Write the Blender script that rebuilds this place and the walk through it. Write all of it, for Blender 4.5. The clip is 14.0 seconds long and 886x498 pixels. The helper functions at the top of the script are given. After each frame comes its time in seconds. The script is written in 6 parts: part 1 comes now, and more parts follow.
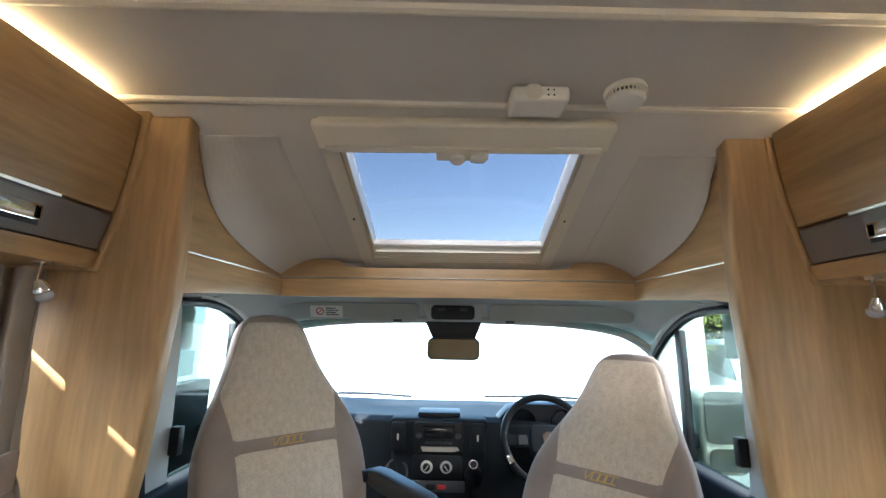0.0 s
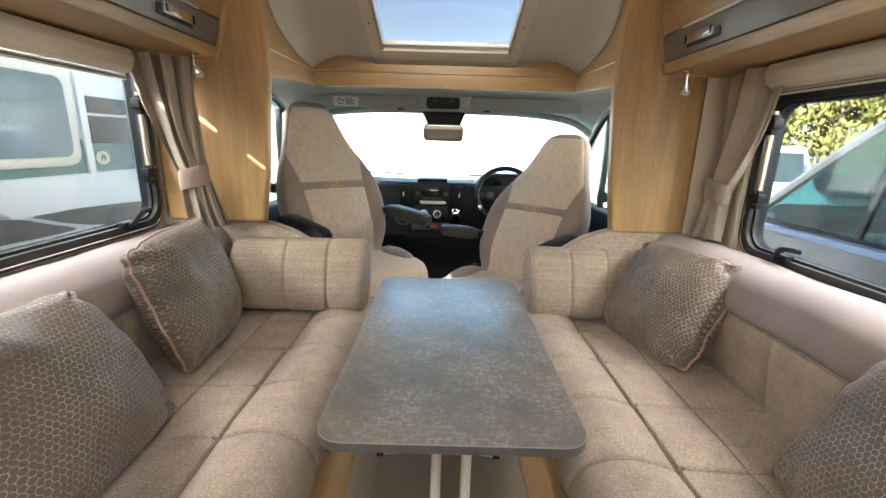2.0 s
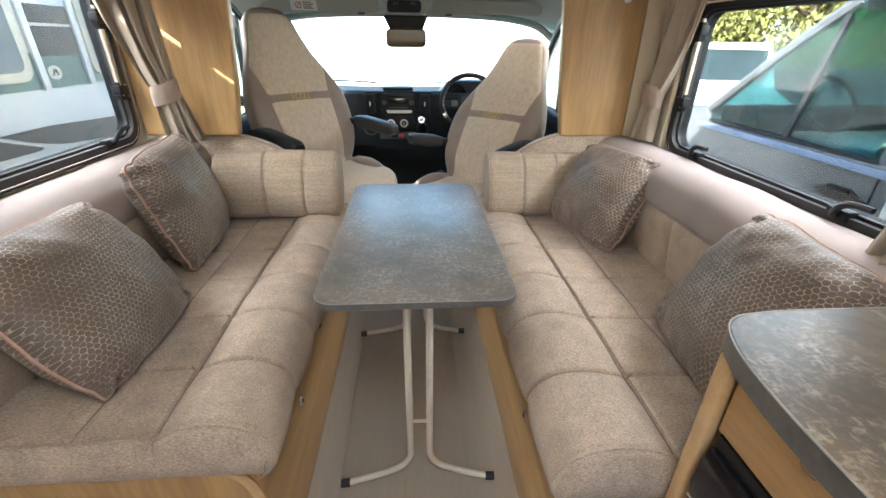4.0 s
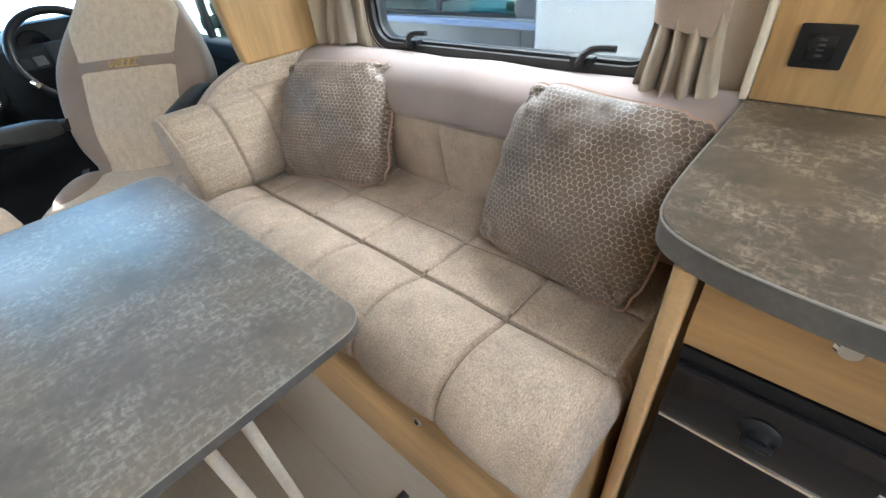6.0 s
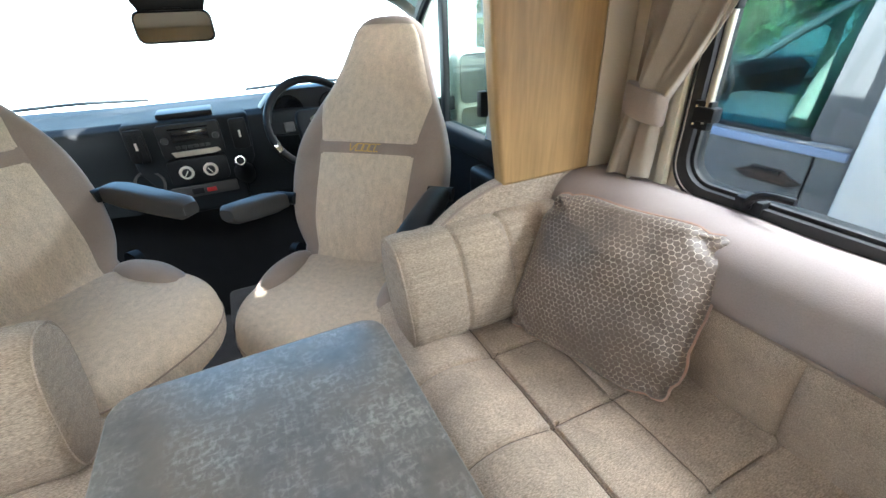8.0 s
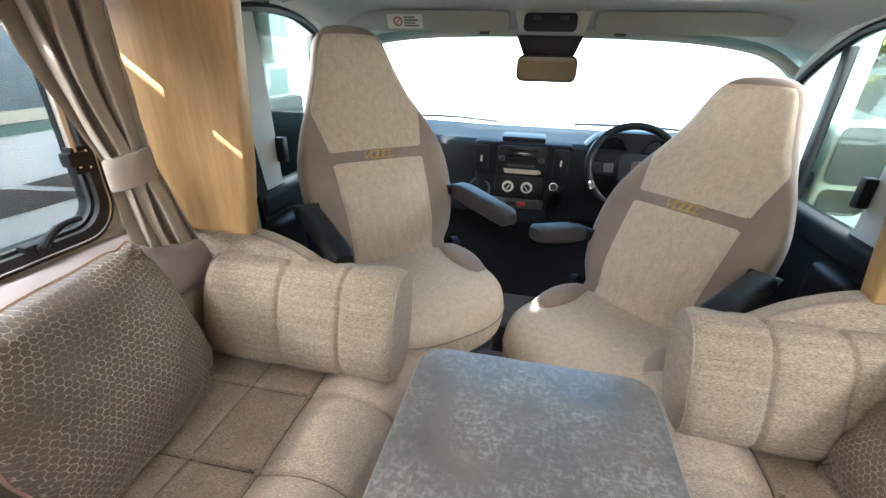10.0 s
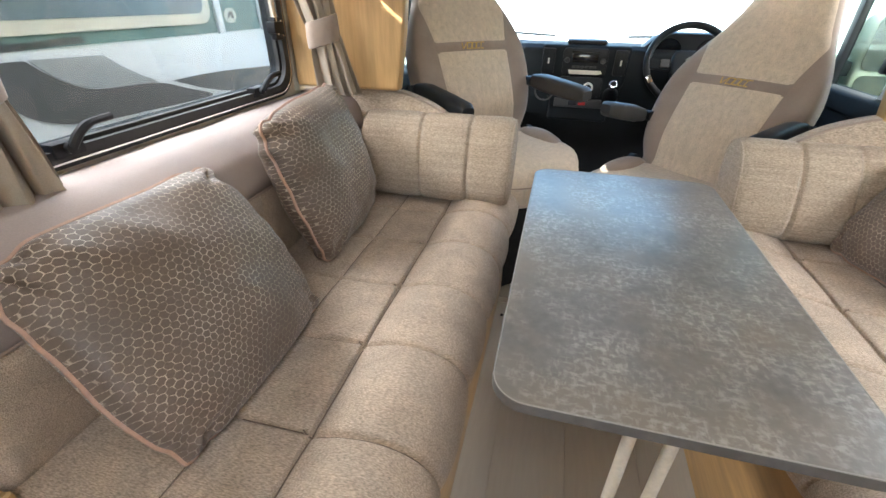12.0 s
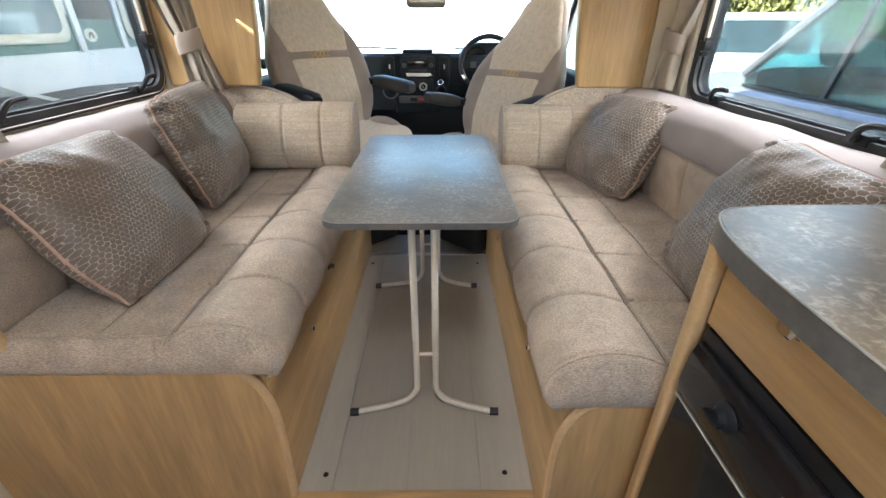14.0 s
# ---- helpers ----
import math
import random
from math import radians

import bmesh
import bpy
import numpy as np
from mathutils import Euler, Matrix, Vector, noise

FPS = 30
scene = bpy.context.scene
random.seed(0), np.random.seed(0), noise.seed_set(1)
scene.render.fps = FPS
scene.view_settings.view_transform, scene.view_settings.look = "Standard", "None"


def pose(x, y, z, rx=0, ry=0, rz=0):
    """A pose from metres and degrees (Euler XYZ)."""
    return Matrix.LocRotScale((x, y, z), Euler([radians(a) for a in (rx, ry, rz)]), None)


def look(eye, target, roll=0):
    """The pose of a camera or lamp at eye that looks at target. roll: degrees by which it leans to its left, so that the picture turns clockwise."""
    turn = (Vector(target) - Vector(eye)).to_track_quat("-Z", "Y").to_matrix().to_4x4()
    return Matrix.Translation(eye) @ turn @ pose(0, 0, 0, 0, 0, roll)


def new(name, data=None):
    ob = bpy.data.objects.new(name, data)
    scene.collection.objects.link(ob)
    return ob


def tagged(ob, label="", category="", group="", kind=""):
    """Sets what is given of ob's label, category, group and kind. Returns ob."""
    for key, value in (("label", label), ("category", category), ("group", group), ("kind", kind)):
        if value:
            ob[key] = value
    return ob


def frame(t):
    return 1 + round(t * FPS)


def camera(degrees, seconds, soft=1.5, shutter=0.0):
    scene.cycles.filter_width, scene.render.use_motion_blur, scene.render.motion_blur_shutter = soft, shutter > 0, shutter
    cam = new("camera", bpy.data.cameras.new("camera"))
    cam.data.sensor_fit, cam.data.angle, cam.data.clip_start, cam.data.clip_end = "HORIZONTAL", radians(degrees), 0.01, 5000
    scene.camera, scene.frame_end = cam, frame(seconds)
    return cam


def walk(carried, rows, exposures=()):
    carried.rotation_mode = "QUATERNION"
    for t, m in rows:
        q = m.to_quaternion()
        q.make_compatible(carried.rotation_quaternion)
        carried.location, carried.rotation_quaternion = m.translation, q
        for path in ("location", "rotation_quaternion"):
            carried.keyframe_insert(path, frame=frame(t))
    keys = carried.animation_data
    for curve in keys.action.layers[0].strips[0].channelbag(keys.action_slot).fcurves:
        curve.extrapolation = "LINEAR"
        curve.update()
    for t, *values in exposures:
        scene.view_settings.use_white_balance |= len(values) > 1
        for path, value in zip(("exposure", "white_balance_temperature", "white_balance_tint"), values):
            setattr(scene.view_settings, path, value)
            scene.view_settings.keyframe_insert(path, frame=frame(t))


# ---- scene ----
cam = camera(92.9, 14.0)
PATH = [
    (0, (-0.028, 0.866, 1.389), (-0.06, 2.83, 1.766), 0.9),
    (0.5, (-0.053, 0.679, 1.339), (-0.078, 2.672, 1.507), 1.2),
    (1, (-0.062, 0.504, 1.301), (-0.079, 2.503, 1.256), 1.3),
    (1.5, (-0.047, 0.359, 1.258), (-0.055, 2.342, 0.997), 1.4),
    (2, (0.005, 0.165, 1.247), (0.011, 2.103, 0.752), 1.6),
    (2.5, (0.02, -0.004, 1.28), (0.043, 1.882, 0.615), 1.7),
    (2.7, (0.024, -0.059, 1.293), (0.057, 1.808, 0.577), 1.8),
    (4.8, (0.05, -0.005, 1.272), (0.43, 1.685, 0.273), -2.8),
    (5, (0.067, 0.056, 1.257), (0.558, 1.69, 0.213), -3.6),
    (5.5, (0.087, 0.186, 1.228), (0.873, 1.631, 0.09), -5.5),
    (6, (0.04, 0.363, 1.215), (1.154, 1.496, 0.001), -6.5),
    (6.5, (0.012, 0.501, 1.22), (1.277, 1.438, -0.013), -7.5),
    (7, (0.006, 0.654, 1.248), (1.199, 1.711, 0.04), -6.7),
    (7.5, (0.072, 0.835, 1.263), (1.076, 2.17, 0.164), -4.5),
    (8, (0.104, 0.977, 1.312), (0.842, 2.555, 0.331), -2.4),
    (8.5, (0.11, 1.031, 1.358), (0.548, 2.767, 0.467), -1.7),
    (9, (0.092, 1.022, 1.373), (0.219, 2.844, 0.559), -0.5),
    (9.2, (0.073, 1.011, 1.382), (0.082, 2.842, 0.578), -0.0),
    (11.3, (-0.178, 0.669, 1.243), (-0.774, 2.304, 0.258), 1.7),
    (11.5, (-0.193, 0.6, 1.223), (-0.756, 2.239, 0.224), 1.3),
    (12, (-0.18, 0.407, 1.189), (-0.609, 2.071, 0.166), 0.5),
    (12.5, (-0.102, 0.26, 1.169), (-0.369, 1.949, 0.131), 0.4),
    (13, (0.009, 0.114, 1.149), (-0.126, 1.823, 0.12), 0.1),
    (13.5, (0.074, -0.028, 1.144), (0.035, 1.7, 0.138), 0.0),
    (14, (0.085, -0.139, 1.158), (0.095, 1.625, 0.216), 0.0),
]
EXPO = [(0.0, 3.2, 5850, 10), (2.5, 3.36, 6750, 10), (5.0, 3.46, 6150, 8), (6.3, 3.66, 6000, 6), (7.5, 3.5, 5950, 6), (9.0, 3.5, 6100, 8), (12.5, 3.52, 6450, 10), (14.0, 3.46, 6150, 8)]   # stops, white balance
walk(cam, [(t, look(eye, target, roll)) for t, eye, target, roll in PATH], EXPO)

# ---- world, sun, exposure ----
world = bpy.data.worlds.new("sky")
scene.world = world
world.use_nodes = True
wn, wl = world.node_tree.nodes, world.node_tree.links
sky = wn.new("ShaderNodeTexSky")
sky.sky_type = "NISHITA"
sky.sun_disc = False
SUN_TO = Vector((-0.70, -0.47, 0.53)).normalized()
sky.sun_elevation = math.asin(SUN_TO.z)
sky.sun_rotation = math.atan2(SUN_TO.x, SUN_TO.y)
wn["Background"].inputs["Strength"].default_value = 0.15
wl.new(sky.outputs["Color"], wn["Background"].inputs["Color"])
sun = new("sun", bpy.data.lights.new("sun", "SUN"))
sun.data.energy, sun.data.angle, sun.data.color = 4.5, radians(0.6), (1.0, 0.96, 0.90)
sun.matrix_world = look(SUN_TO * 20, (0, 0, 0))
# added area lamps for sky light: unseen kitchen openings, lounge windows, hatch, cab doors
for at, to, w, h, power in (((0, -1.57, 1.25), (0, 1.5, 0.9), 1.05, 0.45, 0.25), ((0, -0.13, 1.945), (0, 0.05, 0), 0.6, 0.5, 1.0), 
                            ((-1.45, 1.28, 1.65), (0.3, 1.6, 0.75), 1.1, 0.24, 3.2), ((1.45, 1.15, 1.65), (-0.3, 1.6, 0.75), 1.1, 0.24, 3.2),
                            ((0, 1.905, 1.868), (0, 2.7, 0.75), 0.5, 0.045, 0.26), ((-1.33, 2.5, 1.65), (0.4, 2.2, 0.8), 0.6, 0.24, 8.0), ((1.33, 2.5, 1.65), (-0.4, 2.2, 0.8), 0.6, 0.24, 8.0)):
    lamp = new("sky_fill_lamp", bpy.data.lights.new("sky_fill_lamp", "AREA"))
    lamp.data.shape, lamp.data.size, lamp.data.size_y, lamp.data.energy, lamp.data.color = "RECTANGLE", w, h, power, (1.0, 0.98, 0.96)
    lamp.matrix_world = look(at, to)


# ---- materials ----
def mat(name, col, rough=0.5, metal=0.0, var=0.12, scale=6.0, stretch=(1, 1, 1), bump=0.0, bscale=150.0, bstretch=None,
        spec=0.5, sheen=0.0, fine=0.06, vec="Object", emit=0.0, rvar=0.0):
    """Principled surface with variation at two scales and fine relief."""
    m = bpy.data.materials.new(name)
    m.use_nodes = True
    n, l = m.node_tree.nodes, m.node_tree.links
    b = n["Principled BSDF"]
    b.inputs["Roughness"].default_value, b.inputs["Metallic"].default_value = rough, metal
    b.inputs["Specular IOR Level"].default_value = spec
    if sheen:
        b.inputs["Sheen Weight"].default_value = sheen
        b.inputs["Sheen Roughness"].default_value = 0.5
    tc = n.new("ShaderNodeTexCoord")
    mp = n.new("ShaderNodeMapping")
    mp.inputs["Scale"].default_value = stretch
    l.new(tc.outputs[vec], mp.inputs["Vector"])
    big = n.new("ShaderNodeTexNoise")
    big.inputs["Scale"].default_value, big.inputs["Detail"].default_value = scale, 5
    l.new(mp.outputs[0], big.inputs["Vector"])
    mp2 = n.new("ShaderNodeMapping")
    mp2.inputs["Scale"].default_value = bstretch or stretch
    l.new(tc.outputs[vec], mp2.inputs["Vector"])
    small = n.new("ShaderNodeTexNoise")
    small.inputs["Scale"].default_value, small.inputs["Detail"].default_value = bscale, 3
    l.new(mp2.outputs[0], small.inputs["Vector"])
    ramp = n.new("ShaderNodeValToRGB")
    ramp.color_ramp.elements[0].position, ramp.color_ramp.elements[1].position = 0.3, 0.7
    ramp.color_ramp.elements[0].color = (*[c * (1 - var) for c in col], 1)
    ramp.color_ramp.elements[1].color = (*[min(1, c * (1 + var)) for c in col], 1)
    l.new(big.outputs["Fac"], ramp.inputs[0])
    mix = n.new("ShaderNodeMix")
    mix.data_type, mix.blend_type = "RGBA", "MULTIPLY"
    mix.inputs[0].default_value = 1.0
    r2 = n.new("ShaderNodeMapRange")
    r2.inputs["From Min"].default_value, r2.inputs["From Max"].default_value = 0.3, 0.7
    r2.inputs["To Min"].default_value, r2.inputs["To Max"].default_value = 1 - 2 * fine, 1.0
    l.new(small.outputs["Fac"], r2.inputs["Value"])
    l.new(ramp.outputs[0], mix.inputs[6])
    l.new(r2.outputs[0], mix.inputs[7])
    l.new(mix.outputs[2], b.inputs["Base Color"])
    if rvar:
        r3 = n.new("ShaderNodeMapRange")
        r3.inputs["From Min"].default_value, r3.inputs["From Max"].default_value = 0.3, 0.7
        r3.inputs["To Min"].default_value, r3.inputs["To Max"].default_value = rough - rvar, rough + rvar
        l.new(big.outputs["Fac"], r3.inputs["Value"])
        l.new(r3.outputs[0], b.inputs["Roughness"])
    if bump:
        bp = n.new("ShaderNodeBump")
        bp.inputs["Strength"].default_value, bp.inputs["Distance"].default_value = bump, 0.002
        l.new(small.outputs["Fac"], bp.inputs["Height"])
        l.new(bp.outputs[0], b.inputs["Normal"])
    if emit:
        b.inputs["Emission Color"].default_value = (*col, 1)
        b.inputs["Emission Strength"].default_value = emit
    return m


def oak(name, stretch, col=(0.47, 0.297, 0.132)):
    """Light oak laminate, grain along the axis of the smallest stretch."""
    return mat(name, col, 0.42, var=0.19, scale=2.0, stretch=stretch, bump=0.06, bscale=11, fine=0.10, rvar=0.06)


OAK_Z = oak("oak_upright", (9, 9, 0.8))
OAK_Y = oak("oak_along", (9, 0.8, 9))
OAK_X = oak("oak_across", (0.8, 9, 9))
OAK_EDGE = mat("oak_edging", (0.56, 0.37, 0.19), 0.45, var=0.1, scale=8)
FABRIC = mat("woven_seat_fabric", (0.60, 0.49, 0.388), 0.95, var=0.12, scale=16, stretch=(1, 1, 1), bump=1.0, bscale=520, bstretch=(0.3, 1, 1), fine=0.27, sheen=0.15, spec=0.2)
RIBBED = mat("ribbed_bolster_fabric", (0.56, 0.455, 0.352), 0.95, var=0.12, scale=40, stretch=(0.12, 1, 3), bump=1.0, bscale=500, bstretch=(0.3, 1, 1.2), fine=0.29, sheen=0.15, spec=0.2)
CABFAB = mat("cab_seat_fabric", (0.70, 0.585, 0.455), 0.95, var=0.1, scale=60, stretch=(1, 1, 0.12), bump=0.7, bscale=460, bstretch=(1, 1, 0.3), fine=0.16, sheen=0.15, spec=0.2)
SUEDE = mat("taupe_suede", (0.32, 0.252, 0.208), 0.9, var=0.14, scale=7, bump=0.25, bscale=420, fine=0.07, sheen=0.4, spec=0.25)
LILAC = mat("pale_suede_roll", (0.37, 0.315, 0.30), 0.9, var=0.07, scale=7, bump=0.2, bscale=380, fine=0.05, sheen=0.08, spec=0.15)
CURTAIN = mat("taupe_curtain_cloth", (0.36, 0.305, 0.245), 0.9, var=0.1, scale=9, bump=0.3, bscale=500, fine=0.08, sheen=0.25, spec=0.2)
SEAM = mat("dark_seam_line", (0.21, 0.165, 0.13), 0.9, var=0.15, scale=60, bump=0.4, bscale=500)
PIPING = mat("copper_piping", (0.46, 0.30, 0.235), 0.6, var=0.1, scale=60, bump=0.3, bscale=400)
CEIL = mat("grey_headlining", (0.63, 0.59, 0.53), 0.9, var=0.05, scale=3, bump=0.25, bscale=500, fine=0.04)
WALLV = mat("cream_wall_board", (0.66, 0.58, 0.47), 0.6, var=0.05, scale=4, bump=0.06, bscale=240, fine=0.03)
CREAM = mat("cream_plastic", (0.72, 0.66, 0.54), 0.4, var=0.04, scale=5, bump=0.04, bscale=220, fine=0.03)
WHITE = mat("white_plastic", (0.78, 0.74, 0.67), 0.4, var=0.03, scale=9, bump=0.03, bscale=220, fine=0.03)
CABGREY = mat("pale_grey_trim", (0.50, 0.51, 0.48), 0.7, var=0.05, scale=5, bump=0.12, bscale=380, fine=0.04)
# trim grey made darker so the visor outlines show on the headlining
VISOR = mat("darker_trim_grey", (0.40, 0.41, 0.385), 0.8, var=0.05, scale=6, bump=0.15, bscale=420, fine=0.05)
BLACK = mat("black_plastic", (0.009, 0.010, 0.012), 0.45, spec=0.3, var=0.2, scale=9, bump=0.12, bscale=420)
GLOSS = mat("gloss_black", (0.010, 0.010, 0.012), 0.12, var=0.2, scale=4, bump=0.01, bscale=60)
RUBBER = mat("black_rubber", (0.02, 0.02, 0.021), 0.6, var=0.2, scale=12, bump=0.1, bscale=300)
DASH = mat("charcoal_dash", (0.010, 0.013, 0.016), 0.65, spec=0.25, var=0.12, scale=9, bump=0.25, bscale=500, fine=0.05)
GREYP = mat("grey_armrest_plastic", (0.045, 0.045, 0.046), 0.5, var=0.1, scale=9, bump=0.1, bscale=420)
CHROME = mat("chrome", (0.75, 0.75, 0.74), 0.12, 1.0, var=0.05, scale=20, fine=0.02)
SATIN = mat("satin_champagne_metal", (0.68, 0.63, 0.55), 0.33, 0.9, var=0.06, scale=30, fine=0.03)
BAND = mat("taupe_door_band", (0.20, 0.175, 0.155), 0.38, var=0.06, scale=5, bump=0.03, bscale=300)
GOLD = mat("gold_thread", (0.62, 0.40, 0.10), 0.45, var=0.1, scale=200, bump=0.3, bscale=600)
LEGM = mat("cream_tube_enamel", (0.70, 0.65, 0.55), 0.3, var=0.05, scale=20)
FLOORP = mat("pale_vinyl_plank", (0.41, 0.372, 0.31), 0.42, var=0.03, scale=3, stretch=(8, 0.8, 8), bump=0.04, bscale=12, fine=0.025, rvar=0.06)
JOINT = mat("floor_joint", (0.42, 0.37, 0.30), 0.7, var=0.1)
DARK = mat("dark_carpet", (0.012, 0.012, 0.014), 0.95, var=0.3, scale=30, bump=0.5, bscale=300)
RED = mat("red_button", (0.5, 0.02, 0.02), 0.4)
LIGHTPLASTIC = mat("clear_lamp_glass", (0.5, 0.5, 0.5), 0.1, var=0.02)
PAPER = mat("white_label", (0.75, 0.74, 0.72), 0.7, var=0.03)
PRINT = mat("grey_print", (0.15, 0.15, 0.16), 0.7)
LED = mat("warm_led_strip", (1.0, 0.78, 0.42), 0.5, var=0.0, fine=0.0, emit=5.5)


def stone_mat(name, base=(0.160, 0.156, 0.150), cloud=(0.178, 0.157, 0.133), fleck=(0.34, 0.325, 0.30), spec=1.0):
    """Mottled grey-brown concrete laminate: brown clouds and pale flecks dragged along and across."""
    m = mat(name, base, 0.36, var=0.22, scale=9, bump=0.04, bscale=70, fine=0.14, rvar=0.03, spec=spec)
    n, l = m.node_tree.nodes, m.node_tree.links
    b = n["Principled BSDF"]
    col = b.inputs["Base Color"].links[0].from_socket
    tc = n.new("ShaderNodeTexCoord")

    def layer(scale, stretch, lo, hi, rough):
        mp = n.new("ShaderNodeMapping")
        mp.inputs["Scale"].default_value = stretch
        l.new(tc.outputs["Object"], mp.inputs["Vector"])
        v = n.new("ShaderNodeTexNoise")
        v.inputs["Scale"].default_value, v.inputs["Detail"].default_value, v.inputs["Roughness"].default_value = scale, 3, rough
        l.new(mp.outputs[0], v.inputs["Vector"])
        r = n.new("ShaderNodeMapRange")
        r.inputs["From Min"].default_value, r.inputs["From Max"].default_value = lo, hi
        l.new(v.outputs["Fac"], r.inputs["Value"])
        return r.outputs[0]

    def both(a, c, op):
        q = n.new("ShaderNodeMath")
        q.operation, q.use_clamp = op, True
        l.new(a, q.inputs[0])
        l.new(c, q.inputs[1])
        return q.outputs[0]

    def over(under, fac, colour):
        q = n.new("ShaderNodeMix")
        q.data_type = "RGBA"
        l.new(fac, q.inputs[0])
        l.new(under, q.inputs[6])
        q.inputs[7].default_value = (*colour, 1)
        return q.outputs[2]
    col = over(col, layer(5.5, (1, 1, 1), 0.45, 0.68, 0.6), cloud)
    flecks = both(layer(120, (1, 0.5, 1), 0.50, 0.70, 0.6), layer(120, (0.5, 1, 1), 0.50, 0.70, 0.6), "ADD")
    col = over(col, both(flecks, layer(9, (1, 1, 1), 0.40, 0.66, 0.65), "MULTIPLY"), fleck)
    l.new(col, b.inputs["Base Color"])
    return m


STONE = stone_mat("concrete_laminate")
WORKTOP = stone_mat("worktop_laminate", (0.135, 0.118, 0.098), (0.205, 0.165, 0.118), (0.44, 0.385, 0.30), 0.6)
# pale colour that paints the highlight along table and worktop edges
EDGE_GLINT = mat("painted_edge_glint", (0.34, 0.33, 0.31), 0.35, var=0.05, scale=30)
STONE_EDGE = mat("concrete_edge", (0.13, 0.125, 0.12), 0.45, var=0.25, scale=14, bump=0.05, bscale=90, fine=0.1)


def pillow_mat(name):
    """Taupe satin with a raised honeycomb in paler metallic thread, worn away in places."""
    m = mat(name, (0.146, 0.110, 0.088), 0.47, var=0.2, scale=5, bump=0.0, bscale=300, fine=0.08, sheen=0.12)
    n, l = m.node_tree.nodes, m.node_tree.links
    b = n["Principled BSDF"]
    src = b.inputs["Base Color"].links[0].from_socket
    tc = n.new("ShaderNodeTexCoord")
    mp = n.new("ShaderNodeMapping")
    mp.inputs["Scale"].default_value = (1 / 0.0125, 1 / 0.0118, 0)
    sp, cb = n.new("ShaderNodeSeparateXYZ"), n.new("ShaderNodeCombineXYZ")
    l.new(tc.outputs["Object"], sp.inputs[0])
    l.new(sp.outputs["X"], cb.inputs["X"])
    l.new(sp.outputs["Z"], cb.inputs["Y"])
    l.new(cb.outputs[0], mp.inputs["Vector"])
    wob = n.new("ShaderNodeTexNoise")
    wob.inputs["Scale"].default_value, wob.inputs["Detail"].default_value = 0.8, 1
    l.new(mp.outputs[0], wob.inputs["Vector"])

    def vec(op, a, c, k=None):
        q = n.new("ShaderNodeVectorMath")
        q.operation = op
        for i, v in enumerate((a, c, k)):
            if v is None:
                continue
            if isinstance(v, tuple):
                q.inputs[i].default_value = v
            else:
                l.new(v, q.inputs[i])
        return q

    # hexagon lattice: the nearer of two offset rectangular lattices, then the distance to the cell's edge
    R3 = 1.7320508
    p = vec("MULTIPLY_ADD", wob.outputs["Color"], (0.45, 0.45, 0.0), mp.outputs[0]).outputs[0]
    cells = []
    for off in (200.0, 200.5):
        q = vec("ADD", p, (off, off * R3, 0.5))
        q = vec("MODULO", q.outputs[0], (1.0, R3, 1.0))
        cells.append(vec("SUBTRACT", q.outputs[0], (0.5, R3 / 2, 0.5)).outputs[0])
    near = n.new("ShaderNodeMath")
    near.operation = "LESS_THAN"
    l.new(vec("LENGTH", cells[1], None).outputs["Value"], near.inputs[0])
    l.new(vec("LENGTH", cells[0], None).outputs["Value"], near.inputs[1])
    pick = n.new("ShaderNodeMix")
    pick.data_type = "VECTOR"
    l.new(near.outputs[0], pick.inputs[0])
    l.new(cells[0], pick.inputs[4])
    l.new(cells[1], pick.inputs[5])
    side = vec("ABSOLUTE", pick.outputs[1], None).outputs[0]
    far = n.new("ShaderNodeMath")
    far.operation = "MAXIMUM"
    l.new(vec("DOT_PRODUCT", side, (0.5, R3 / 2, 0.0)).outputs["Value"], far.inputs[0])
    l.new(vec("DOT_PRODUCT", side, (1.0, 0.0, 0.0)).outputs["Value"], far.inputs[1])
    line = n.new("ShaderNodeMapRange")
    line.inputs["From Min"].default_value, line.inputs["From Max"].default_value = 0.425, 0.47
    l.new(far.outputs[0], line.inputs["Value"])

    def mask(scale, lo, hi, base):
        v = n.new("ShaderNodeTexNoise")
        v.inputs["Scale"].default_value, v.inputs["Detail"].default_value = scale, 2
        l.new(tc.outputs["Object"], v.inputs["Vector"])
        r = n.new("ShaderNodeMapRange")
        r.inputs["From Min"].default_value, r.inputs["From Max"].default_value, r.inputs["To Min"].default_value = lo, hi, base
        l.new(v.outputs["Fac"], r.inputs["Value"])
        return r.outputs[0]
    fac = line.outputs[0]
    for other in (mask(6.5, 0.34, 0.56, 0.25), mask(150, 0.38, 0.54, 0.2)):
        q = n.new("ShaderNodeMath")
        q.operation = "MULTIPLY"
        l.new(fac, q.inputs[0])
        l.new(other, q.inputs[1])
        fac = q.outputs[0]
    mx = n.new("ShaderNodeMix")
    mx.data_type = "RGBA"
    l.new(fac, mx.inputs[0])
    l.new(src, mx.inputs[6])
    mx.inputs[7].default_value = (0.56, 0.48, 0.39, 1)
    l.new(mx.outputs[2], b.inputs["Base Color"])
    bp = n.new("ShaderNodeBump")
    bp.inputs["Strength"].default_value, bp.inputs["Distance"].default_value = 0.4, 0.0015
    l.new(fac, bp.inputs["Height"])
    l.new(bp.outputs[0], b.inputs["Normal"])
    return m


PILLOW = pillow_mat("pebbled_satin")


